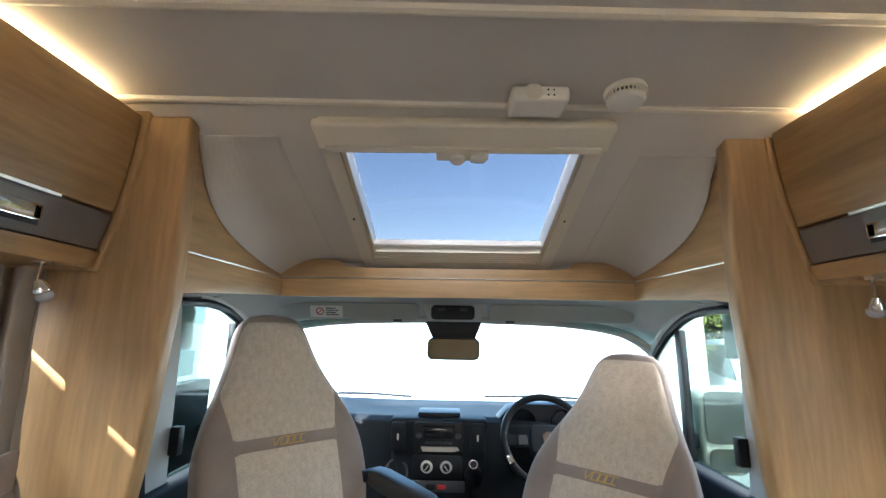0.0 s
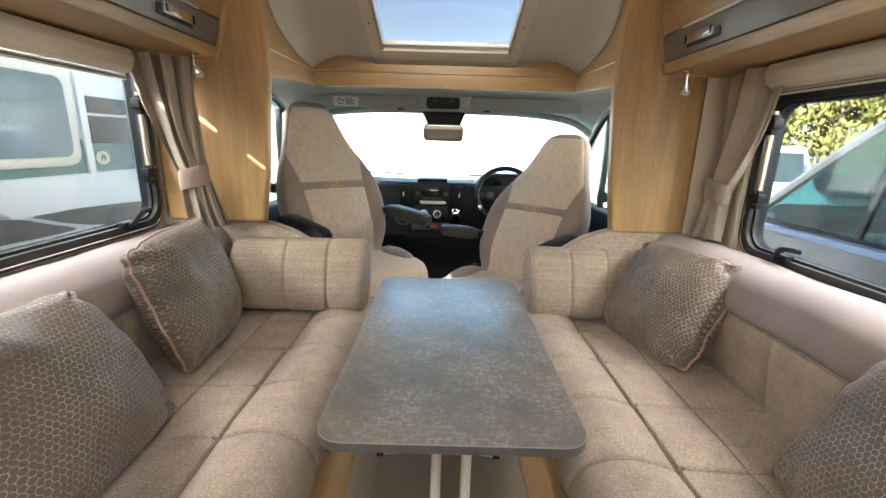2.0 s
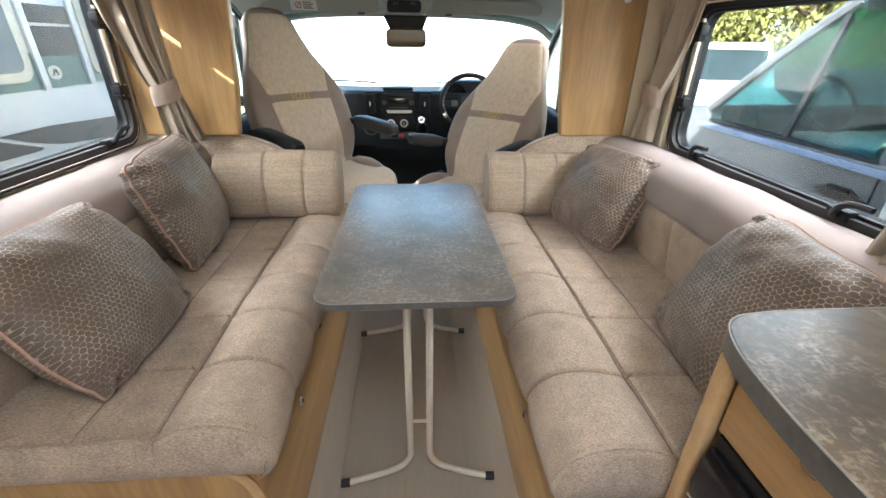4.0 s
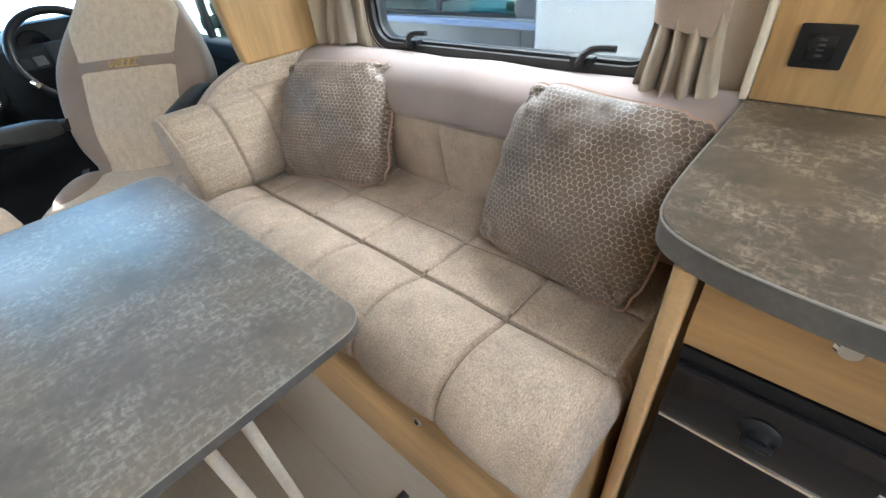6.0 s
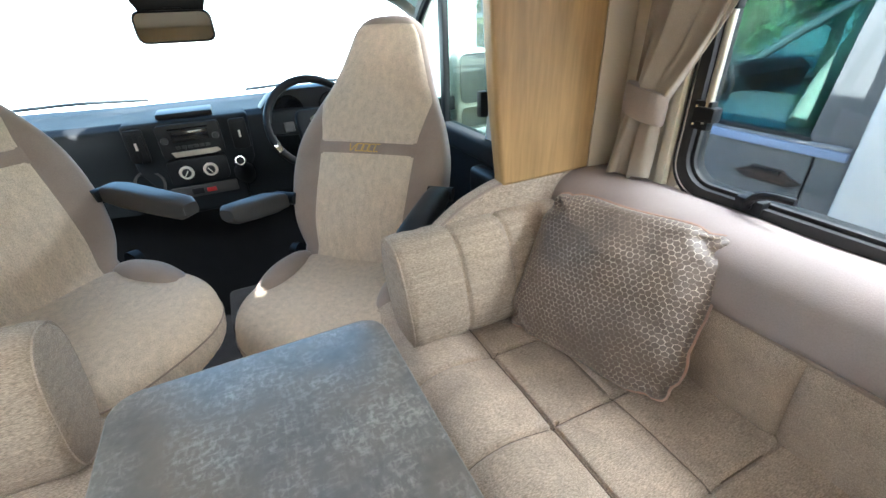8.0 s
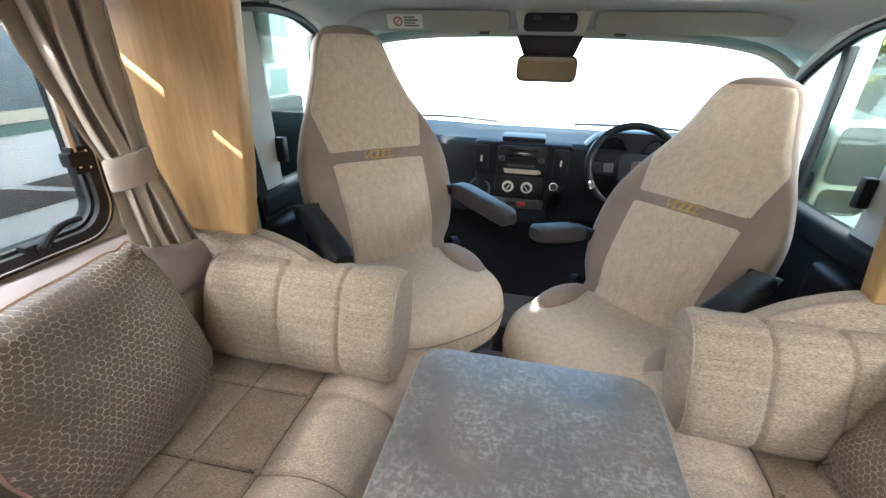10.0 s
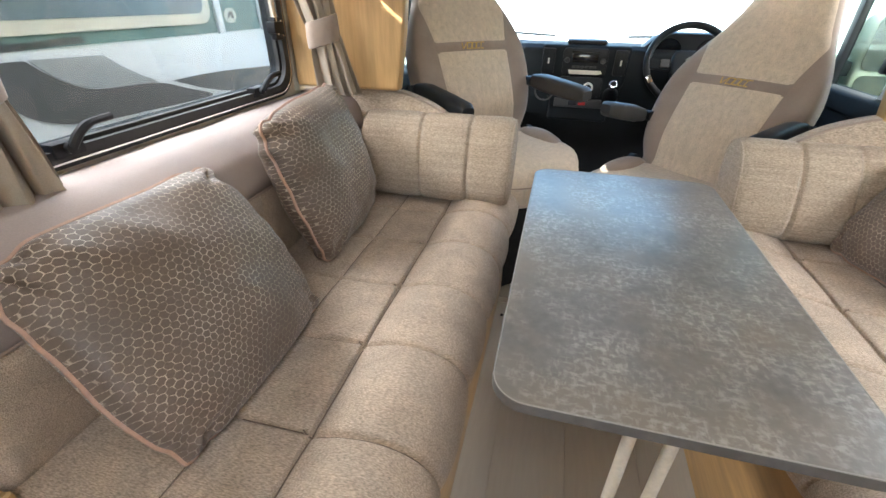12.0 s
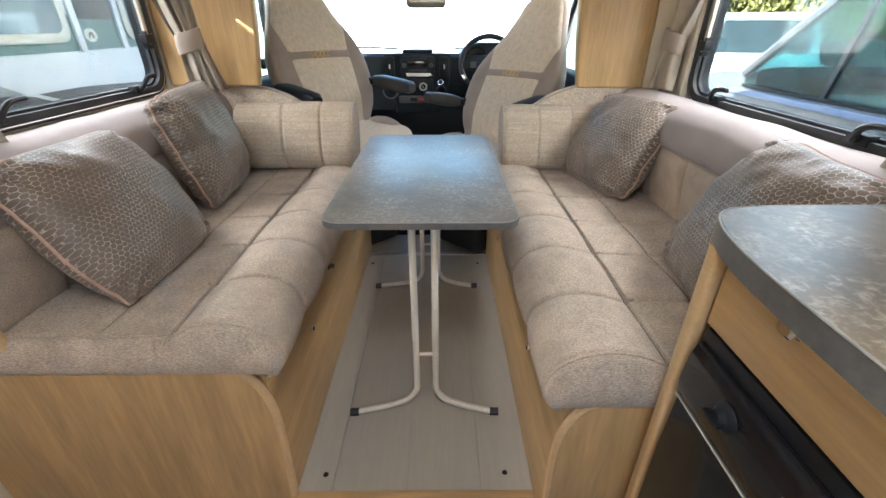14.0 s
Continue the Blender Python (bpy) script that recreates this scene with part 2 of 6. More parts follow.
def glass_mat(name, tint, gloss=0.02, frost=0.0):
    m = bpy.data.materials.new(name)
    m.use_nodes = True
    n, l = m.node_tree.nodes, m.node_tree.links
    n.remove(n["Principled BSDF"])
    t, g, mx = n.new("ShaderNodeBsdfTransparent"), n.new("ShaderNodeBsdfGlossy"), n.new("ShaderNodeMixShader")
    lw, pw, ma = n.new("ShaderNodeLayerWeight"), n.new("ShaderNodeMath"), n.new("ShaderNodeMath")
    lw.inputs["Blend"].default_value = 0.5
    pw.operation, ma.operation = "POWER", "MULTIPLY_ADD"
    pw.inputs[1].default_value = 4.0
    ma.inputs[1].default_value, ma.inputs[2].default_value = 0.35, 0.025
    l.new(lw.outputs["Facing"], pw.inputs[0])
    l.new(pw.outputs[0], ma.inputs[0])
    if frost:
        n.remove(t)
        t = n.new("ShaderNodeBsdfRefraction")
        t.inputs["Roughness"].default_value, t.inputs["IOR"].default_value = frost, 1.03
    t.inputs["Color"].default_value = (*tint, 1)
    g.inputs["Roughness"].default_value = gloss
    l.new(ma.outputs[0], mx.inputs[0])
    l.new(t.outputs[0], mx.inputs[1])
    l.new(g.outputs[0], mx.inputs[2])
    l.new(mx.outputs[0], n["Material Output"].inputs["Surface"])
    return m


ACRYLIC = glass_mat("tinted_acrylic", (0.52, 0.555, 0.57), 0.03)
# dark tint and frost added to dim the sky and hold back the sun
ROOFGLASS = glass_mat("roof_acrylic", (0.125, 0.122, 0.125), 0.08, 0.12)
SCREENGLASS = glass_mat("windscreen_glass", (0.74, 0.93, 0.95))
CABGLASS = glass_mat("green_door_glass", (0.50, 0.60, 0.57))
MIRROR = mat("mirror_silver", (0.25, 0.25, 0.23), 0.03, 1.0, var=0.0, fine=0.0)


# ---- mesh helpers ----
WORLD = {}


def thing(name, at=None, label="", category="", group="", kind="", m=None):
    ob = new(name)
    ob.empty_display_size = 0.05
    m = m or Matrix.Translation(at or (0, 0, 0))
    ob.matrix_world = m
    WORLD[ob] = m.copy()
    return tagged(ob, label, category, group, kind)


def finish(name, bm, material, smooth=True, angle=38):
    me = bpy.data.meshes.new(name)
    bmesh.ops.recalc_face_normals(bm, faces=bm.faces)
    if smooth:
        for f in bm.faces:
            f.smooth = True
    bm.to_mesh(me)
    bm.free()
    if smooth:
        me.set_sharp_from_angle(angle=radians(angle))
    me.materials.append(material)
    return me


def part(name, bm, material, parent, label="", local=False, smooth=True, angle=38):
    """One mesh object under a thing or part; bm is in world metres, or in the thing's own when local."""
    if not local:
        bm.transform(WORLD[parent].inverted())
    ob = new(name, finish(name, bm, material, smooth, angle))
    ob.parent = parent
    WORLD[ob] = WORLD[parent]
    return tagged(ob, label)


def solid(name, bm, material, label="", category="", group="", kind="", smooth=True, angle=38):
    """A top-level thing that is one mesh."""
    ob = new(name, finish(name, bm, material, smooth, angle))
    WORLD[ob] = Matrix()
    return tagged(ob, label, category, group, kind)


def add(*bms):
    out = bms[0]
    for b in bms[1:]:
        me = bpy.data.meshes.new("tmp")
        b.to_mesh(me)
        b.free()
        out.from_mesh(me)
        bpy.data.meshes.remove(me)
    return out


def bevel(bm, r, seg=2, angle=30):
    if r > 0:
        es = [e for e in bm.edges if len(e.link_faces) == 2 and e.calc_face_angle(0) > radians(angle)]
        bmesh.ops.bevel(bm, geom=es, offset=r, segments=seg, profile=0.6, affect="EDGES", clamp_overlap=True)
    return bm


def box(x0, x1, y0, y1, z0, z1, r=0.0, seg=2):
    bm = bmesh.new()
    bmesh.ops.create_cube(bm, size=1)
    bm.transform(Matrix.Translation(((x0 + x1) / 2, (y0 + y1) / 2, (z0 + z1) / 2)) @ Matrix.Diagonal((x1 - x0, y1 - y0, z1 - z0, 1)))
    return bevel(bm, r, seg)


def prism(poly, axis, a, b, r=0.0, seg=2):
    """A polygon of (u, v) pushed along an axis: x takes (y, z), y takes (x, z), z takes (x, y)."""
    put = {"x": lambda u, v, w: (w, u, v), "y": lambda u, v, w: (u, w, v), "z": lambda u, v, w: (u, v, w)}[axis]
    bm = bmesh.new()
    lo = [bm.verts.new(put(u, v, a)) for u, v in poly]
    hi = [bm.verts.new(put(u, v, b)) for u, v in poly]
    bm.faces.new(lo), bm.faces.new(hi[::-1])
    for i in range(len(poly)):
        j = (i + 1) % len(poly)
        bm.faces.new((lo[i], hi[i], hi[j], lo[j]))
    bmesh.ops.recalc_face_normals(bm, faces=bm.faces)
    return bevel(bm, r, seg)


def rrect(x0, x1, y0, y1, r, seg=5):
    pts = []
    for cx, cy, a0 in ((x1 - r, y1 - r, 0), (x0 + r, y1 - r, 90), (x0 + r, y0 + r, 180), (x1 - r, y0 + r, 270)):
        pts += [(cx + r * math.cos(radians(a0 + 90 * i / seg)), cy + r * math.sin(radians(a0 + 90 * i / seg))) for i in range(seg + 1)]
    return pts


def ringprism(outer, inner, axis, a, b):
    """A frame between two loops of equal count."""
    put = {"x": lambda u, v, w: (w, u, v), "y": lambda u, v, w: (u, w, v), "z": lambda u, v, w: (u, v, w)}[axis]
    bm = bmesh.new()
    rows = [[bm.verts.new(put(u, v, w)) for u, v in loop] for loop, w in ((outer, a), (outer, b), (inner, b), (inner, a))]
    n = len(outer)
    for k in range(4):
        p, q = rows[k], rows[(k + 1) % 4]
        for i in range(n):
            j = (i + 1) % n
            bm.faces.new((p[i], p[j], q[j], q[i]))
    return bm


def tube(points, r, seg=10, closed=False):
    pts = [Vector(p) for p in points]
    bm = bmesh.new()
    n = len(pts)
    rings = []
    for i, p in enumerate(pts):
        a, b = (pts[i - 1], pts[(i + 1) % n]) if closed else (pts[max(i - 1, 0)], pts[min(i + 1, n - 1)])
        q = (b - a).to_track_quat("Z", "Y")
        if i == 0:
            side = q @ Vector((1, 0, 0))
        d = (b - a).normalized()
        side = (side - d * side.dot(d)).normalized()
        up = d.cross(side)
        rr = r[i] if isinstance(r, (list, tuple)) else r
        rings.append([bm.verts.new(p + (side * math.cos(2 * math.pi * k / seg) + up * math.sin(2 * math.pi * k / seg)) * rr) for k in range(seg)])
    for i in range(n if closed else n - 1):
        p, q = rings[i], rings[(i + 1) % n]
        for k in range(seg):
            bm.faces.new((p[k], p[(k + 1) % seg], q[(k + 1) % seg], q[k]))
    if not closed:
        bm.faces.new(rings[0][::-1]), bm.faces.new(rings[-1])
    return bm


def curve(points, steps=6):
    """Catmull-Rom through the points."""
    p = [Vector(q) for q in points]
    p = [p[0] * 2 - p[1]] + p + [p[-1] * 2 - p[-2]]
    out = []
    for i in range(1, len(p) - 2):
        for s in range(steps):
            t = s / steps
            a, b, c, d = p[i - 1], p[i], p[i + 1], p[i + 2]
            out.append(0.5 * (2 * b + (c - a) * t + (2 * a - 5 * b + 4 * c - d) * t * t + (3 * b - a - 3 * c + d) * t ** 3))
    return out + [p[-2]]


def loft(rings):
    bm = bmesh.new()
    rows = [[bm.verts.new(p) for p in ring] for ring in rings]
    n = len(rows[0])
    for p, q in zip(rows, rows[1:]):
        for i in range(n):
            j = (i + 1) % n
            bm.faces.new((p[i], p[j], q[j], q[i]))
    bm.faces.new(rows[0][::-1]), bm.faces.new(rows[-1])
    return bm


def grid(nu, nv, fn):
    bm = bmesh.new()
    rows = [[bm.verts.new(fn(i / nu, j / nv)) for j in range(nv + 1)] for i in range(nu + 1)]
    for i in range(nu):
        for j in range(nv):
            bm.faces.new((rows[i][j], rows[i + 1][j], rows[i + 1][j + 1], rows[i][j + 1]))
    return bm


def sheet(nu, nv, fn, off):
    """A closed thin sheet: a grid and its copy moved by off, joined round the rim."""
    bm = bmesh.new()
    o = Vector(off)
    a = [[bm.verts.new(fn(i / nu, j / nv)) for j in range(nv + 1)] for i in range(nu + 1)]
    b = [[bm.verts.new(v.co + o) for v in row] for row in a]
    for i in range(nu):
        for j in range(nv):
            bm.faces.new((a[i][j], a[i + 1][j], a[i + 1][j + 1], a[i][j + 1]))
            bm.faces.new((b[i][j], b[i][j + 1], b[i + 1][j + 1], b[i + 1][j]))
    for i in range(nu):
        bm.faces.new((a[i][0], b[i][0], b[i + 1][0], a[i + 1][0]))
        bm.faces.new((a[i][nv], a[i + 1][nv], b[i + 1][nv], b[i][nv]))
    for j in range(nv):
        bm.faces.new((a[0][j], a[0][j + 1], b[0][j + 1], b[0][j]))
        bm.faces.new((a[nu][j], b[nu][j], b[nu][j + 1], a[nu][j + 1]))
    return bm


def lathe(profile, seg=20):
    rings = [[(r * math.cos(2 * math.pi * k / seg), r * math.sin(2 * math.pi * k / seg), z) for k in range(seg)] for r, z in profile]
    return loft(rings)


def moved(bm, m):
    bm.transform(m)
    return bm


def lerp_table(table, s):
    """Smooth value through the knots of a table."""
    n = len(table)
    if s <= table[0][0]:
        return table[0][1]
    if s >= table[-1][0]:
        return table[-1][1]

    def slope_at(i):
        a, b = table[max(i - 1, 0)], table[min(i + 1, n - 1)]
        return (b[1] - a[1]) / (b[0] - a[0])
    for i in range(n - 1):
        (a, u), (b, v) = table[i], table[i + 1]
        if s <= b:
            w = b - a
            t = (s - a) / w
            return (2 * t ** 3 - 3 * t * t + 1) * u + (t ** 3 - 2 * t * t + t) * w * slope_at(i) + (3 * t * t - 2 * t ** 3) * v + (t ** 3 - t * t) * w * slope_at(i + 1)


def sell(a, b, n, count=36, front_n=None):
    """A superellipse ring in (x, y)."""
    out = []
    for k in range(count):
        t = 2 * math.pi * k / count
        c, s = math.cos(t), math.sin(t)
        out.append((a * math.copysign(abs(c) ** (2 / n), c), b * math.copysign(abs(s) ** (2 / n), s)))
    return out


# ---- structure of the living area ----
WX, OUT = 1.085, 1.125          # inner and outer face of the side walls
REAR, BULK = -1.6, 1.86         # back wall, cab bulkhead
TOP = 1.90                      # flat ceiling
STEP_Y, LOW = 0.575, -0.13      # end of the raised lounge floor, floor of the kitchen behind it
WIN_L = (0.80, 1.77, 0.915, 1.515)
WIN_R = (0.66, 1.645, 0.895, 1.42)


def slope(y):
    return 1.897 - (y - 1.76) * 0.345


floor = thing("floor", (0, 1.2, 0), "pale vinyl plank lounge floor", "floor", kind="structure")
part("subfloor", box(-0.40, 0.42, STEP_Y + 0.012, 2.22, -0.25, -0.004), JOINT, floor)
for x0, x1 in ((-0.395, -0.2245), (-0.2235, -0.0135), (-0.0125, 0.1955), (0.1965, 0.415)):
    part("plank", box(x0, x1, STEP_Y + 0.012, 1.955, -0.004, 0.0, 0.0006, 1), FLOORP, floor)
for x0, x1 in ((-0.395, -0.0135), (-0.0125, 0.415)):
    part("plank", box(x0, x1, 1.992, 2.22, -0.004, 0.0, 0.0006, 1), FLOORP, floor)
part("step_edge", box(-0.40, 0.42, STEP_Y - 0.012, STEP_Y + 0.011, LOW, 0.004, 0.004), OAK_X, floor, "oak step edging")
part("threshold_strip", box(-0.40, 0.42, 1.957, 1.99, -0.004, 0.003, 0.002), SATIN, floor, "metal threshold strip")
for x, y in ((-0.252, 0.636), (0.27, 0.64), (-0.288, 1.864), (0.285, 1.864)):
    part("floor_screw", moved(lathe([(0.0, 0.003), (0.006, 0.003), (0.008, 0.0), (0.008, -0.002), (0, -0.002)], 12), pose(x, y, 0.0)), BLACK, floor)
kfloor = thing("floor_kitchen", (0, -0.5, LOW), "pale vinyl plank kitchen floor", "floor", kind="structure")
for i in range(10):
    part("plank", box(-1.08 + i * 0.216, -1.08 + i * 0.216 + 0.214, REAR, STEP_Y - 0.013, LOW - 0.03, LOW, 0.0006, 1), FLOORP, kfloor)


def side_wall(name, sx, win, label):
    y0, y1, z0, z1 = win
    a, b = sorted((sx * WX, sx * OUT))
    bm = add(box(a, b, REAR, y0, LOW, 1.95), box(a, b, y1, 1.95, LOW, 1.95), box(a, b, y0, y1, LOW, z0), box(a, b, y0, y1, z1, 1.95))
    return solid(name, bm, WALLV, label, "wall", kind="structure", smooth=False)


side_wall("wall_left", -1, WIN_L, "cream board side wall of the lounge")
side_wall("wall_right", 1, WIN_R, "cream board side wall of the lounge")
# unseen wall; its opening is added to light the lounge from behind
bm = add(box(-WX, -0.55, REAR - 0.04, REAR, LOW, 1.95), box(0.55, WX, REAR - 0.04, REAR, LOW, 1.95),
         box(-0.55, 0.55, REAR - 0.04, REAR, LOW, 1.0), box(-0.55, 0.55, REAR - 0.04, REAR, 1.5, 1.95))
solid("wall_rear", bm, WALLV, "cream board wall closing the kitchen end", "wall", kind="structure", smooth=False)


def slab(x0, x1, y0, y1, t=0.035):
    """A piece of the sloping ceiling."""
    return prism([(y0, slope(y0)), (y1, slope(y1)), (y1, slope(y1) + t), (y0, slope(y0) + t)], "x", x0, x1)


HX, HY0, HY1 = 0.33, 1.84, 2.472   # roof hatch opening
RLX, RL0, RL1 = 0.33, -0.42, 0.16  # unseen roof light added over the kitchen
# the boxes beside and ahead of the slope are unseen fillers against light leaks
bm = add(box(-WX, WX, RL1, 1.76, TOP, TOP + 0.04), box(-WX, WX, REAR, RL0, TOP, TOP + 0.04),
         box(-WX, -RLX, RL0, RL1, TOP, TOP + 0.04), box(RLX, WX, RL0, RL1, TOP, TOP + 0.04),
         slab(-1.12, -HX, 1.76, 2.52), slab(HX, 1.12, 1.76, 2.52), box(-1.1, 1.1, 2.50, 2.52, 1.545, 1.68), box(-1.12, -1.02, 1.95, 2.52, 1.3, 1.68), box(1.02, 1.12, 1.95, 2.52, 1.3, 1.68), slab(-HX, HX, 1.76, HY0), slab(-HX, HX, HY1, 2.52))


def cove(s, y0):
    """The headlining curving down from the slope on to the wing of a pillar."""
    drop = [(0.0, 1.885), (0.03, 1.80), (0.07, 1.735), (0.14, 1.68), (0.25, 1.64), (0.42, 1.607), (0.62, 1.585)]

    def fn(u, v):
        d = 0.062 + (2.45 - y0 - 0.062) * v
        top = slope(y0 + d) - 0.003
        return (s * (0.47 + 0.1985 * u), y0 + d, top - max(0.0, top - lerp_table(drop, d - 0.062)) * u ** 2.4)
    return sheet(14, 20, fn, (0, 0, 0.002))


bm = add(bm, cove(-1, 1.79), cove(1, 1.85))
solid("ceiling", bm, CEIL, "grey felt ceiling sloping down towards the cab", "ceiling", kind="structure", smooth=False)
for y, r in ((1.755, 0.009), (1.462, 0.011), (0.75, 0.011)):
    solid("ceiling_trim", tube([(-0.86, y - 0.025, TOP - 0.001), (0.86, y + 0.025, TOP - 0.001)], r, 8), CREAM, "cream bead over a ceiling joint", "trim", kind="structure")

# ---- roof hatch ----
hatch = thing("roof_hatch", (0, 2.18, 1.77), "cream framed roof hatch with darkened acrylic pane", "roof hatch", kind="structure")
SLOPE_M = Matrix.Translation((0.0, 2.155, slope(2.155))) @ pose(0, 0, 0, -math.degrees(math.atan(0.345)))
HL = 0.384  # half length along the slope


def on_slope(bm):
    return moved(bm, SLOPE_M)


part("outer_frame", on_slope(ringprism(rrect(-0.36, 0.36, -HL, HL, 0.02), rrect(-0.315, 0.315, -HL + 0.05, HL - 0.06, 0.015), "z", -0.016, 0.004)), CREAM, hatch)
part("shaft", on_slope(ringprism(rrect(-0.335, 0.335, -HL + 0.02, HL - 0.02, 0.02), rrect(-0.312, 0.312, -HL + 0.05, HL - 0.06, 0.015), "z", 0.005, 0.075)), WHITE, hatch)
part("blind_cassette", on_slope(add(box(-0.358, 0.358, -HL - 0.012, -HL + 0.07, -0.040, -0.0165, 0.008, 3), box(-0.34, 0.34, -HL + 0.055, -HL + 0.078, -0.044, -0.024, 0.006, 2))), CREAM, hatch, "cream blind cassette with a lip")
part("catch_plate", on_slope(box(-0.065, 0.065, -HL + 0.062, -HL + 0.095, -0.052, -0.041, 0.005, 2)), CREAM, hatch)
part("catch_knob", on_slope(moved(lathe([(0, -0.012), (0.015, -0.012), (0.019, -0.008), (0.019, 0.0), (0, 0.0)], 20), pose(-0.012, -HL + 0.082, -0.052))), WHITE, hatch)
part("catch_tongue", on_slope(box(0.02, 0.058, -HL + 0.07, -HL + 0.09, -0.065, -0.052, 0.006, 2)), WHITE, hatch)
for i in range(6):
    part("blind_pleat", on_slope(box(-0.312, 0.312, HL - 0.075 - i * 0.0145, HL - 0.064 - i * 0.0145, -0.02, 0.012, 0.003, 2)), CREAM, hatch)
part("pull_bar", on_slope(box(-0.31, 0.31, HL - 0.183, HL - 0.158, -0.008, 0.014, 0.004, 2)), WHITE, hatch)
for s in (-1, 1):
    part("side_rail", on_slope(box(s * 0.306 - 0.007, s * 0.306 + 0.007, -HL + 0.05, HL - 0.07, -0.018, 0.03, 0.003, 2)), SATIN, hatch)
    part("rail_screw", on_slope(moved(lathe([(0, -0.002), (0.004, -0.002), (0.004, 0.002), (0, 0.002)], 8), pose(s * 0.338, 0.03, -0.0165))), BLACK, hatch)
pane = part("pane", on_slope(grid(8, 8, lambda u, v: (-0.325 + 0.65 * u, -HL + 0.03 + (2 * HL - 0.06) * v, 0.078 + 0.03 * (1 - (2 * u - 1) ** 2) * (1 - (2 * v - 1) ** 2)))), ROOFGLASS, hatch, "darkened frosted acrylic dome")

# added out of view to hold the lamp that lights the lounge from above
rl = thing("added_roof_light", (0, -0.13, TOP), "unseen roof light added over the kitchen as a light source", "roof light", kind="structure")
part("frame", ringprism(rrect(-0.37, 0.37, RL0 - 0.04, RL1 + 0.04, 0.02), rrect(-0.325, 0.325, RL0 + 0.005, RL1 - 0.005, 0.02), "z", TOP - 0.015, TOP + 0.07), CREAM, rl)
part("pane", box(-0.35, 0.35, RL0 - 0.02, RL1 + 0.02, TOP + 0.071, TOP + 0.076), ROOFGLASS, rl)

# ---- detectors ----
det = thing("gas_alarm", (0.165, 1.715, TOP), "square white gas alarm under the ceiling", "alarm")
part("body", box(0.098, 0.222, 1.675, 1.76, TOP - 0.034, TOP, 0.012, 3), WHITE, det)
part("speaker_ring", moved(lathe([(0.0, -0.002), (0.016, -0.002), (0.019, 0.0), (0, 0.0)], 20), pose(0.145, 1.672, TOP - 0.017, 90)), CREAM, det)
for i in range(4):
    part("hole", moved(lathe([(0, -0.001), (0.002, -0.001), (0.002, 0.001), (0, 0.001)], 8), pose(0.175 + 0.012 * (i % 2), 1.6745, TOP - 0.012 - 0.012 * (i // 2), 90)), BLACK, det)
det = thing("smoke_alarm", (0.335, 1.69, TOP), "round white smoke alarm with a slotted rim", "alarm")
SA = Matrix.Translation((0.342, 1.69, TOP)) @ Matrix.Diagonal((0.8, 0.8, 0.8, 1))
part("base", moved(lathe([(0, 0), (0.052, 0), (0.055, -0.008), (0.055, -0.016), (0, -0.016)], 32), SA), WHITE, det)
part("dome", moved(lathe([(0.048, -0.027), (0.05, -0.034), (0.044, -0.044), (0.025, -0.049), (0, -0.05)], 32), SA), WHITE, det)
part("core", moved(lathe([(0, -0.015), (0.044, -0.015), (0.044, -0.03), (0, -0.03)], 24), SA), GREYP, det)
for i in range(28):
    a = 2 * math.pi * i / 28
    part("rib", moved(box(-0.0016, 0.0016, 0.044, 0.05, -0.028, -0.015), SA @ pose(0, 0, 0, 0, 0, math.degrees(a))), WHITE, det, smooth=False)

# ---- bulkhead pillars ----


def pillar(s, y0, label):
    """Oak bulkhead board with a rolled inner edge that narrows towards the seat."""
    ob = thing("bulkhead_pillar", (s * 0.85, y0, 0.5), label, "pillar", kind="structure")
    zb = 0.922 if s < 0 else 0.905
    edge = [(zb, 0.694), (1.1, 0.668), (1.3, 0.652), (1.45, 0.640), (1.6, 0.640), (1.75, 0.648), (1.885, 0.652)]
    xo = 0.985 if s > 0 else 1.083
    poly = [(s * xo, zb)] + [(s * x, z) for z, x in edge] + [(s * xo, 1.885)]
    if s > 0:
        part("infill_board", box(xo + 0.001, 1.083, y0 + 0.004, y0 + 0.045, zb, 1.885), WALLV, ob, "cream infill board")
    part("board", prism(poly, "y", y0, y0 + 0.045, 0.012, 3), OAK_Z, ob)
    # return that runs forward from the inner edge, hugging the sloping ceiling
    yb = 2.46
    wing = [(y0 + 0.046, 1.462), (2.0, 1.478), (yb, 1.508), (yb, slope(yb) - 0.004), (y0 + 0.12, slope(y0 + 0.12) - 0.004), (y0 + 0.046, slope(y0 + 0.046) - 0.004)]
    a, b = sorted((s * 0.672, s * 0.69))
    part("wing", prism(wing, "x", a, b), OAK_Y, ob)
    low = [(y0 + 0.046, 1.462), (2.0, 1.478), (yb, 1.508), (yb, 1.572), (y0 + 0.046, 1.562)]
    part("wing_lip", prism(low, "x", *sorted((s * 0.660, s * 0.6715)), 0.003), OAK_Y, ob)
    part("bead", tube([(s * 0.664, y0 + 0.05, 1.566), (s * 0.664, yb - 0.01, 1.576)], 0.003, 8), SATIN, ob, "bright metal bead")
    return ob


PL, PR = 1.79, 1.85
pillar(-1, PL, "oak bulkhead pillar beside the passenger seat")
pillar(1, PR, "oak bulkhead pillar beside the driver's seat")
fas = thing("overcab_fascia", (0, 2.46, 1.58), "oak fascia across the cab opening with a metal bead", "fascia", kind="structure")
top = [(-0.68, 1.65), (-0.50, 1.65), (-0.45, 1.645), (-0.42, 1.625), (-0.36, 1.618), (0.36, 1.618), (0.42, 1.625), (0.45, 1.645), (0.5, 1.65), (0.68, 1.65)]
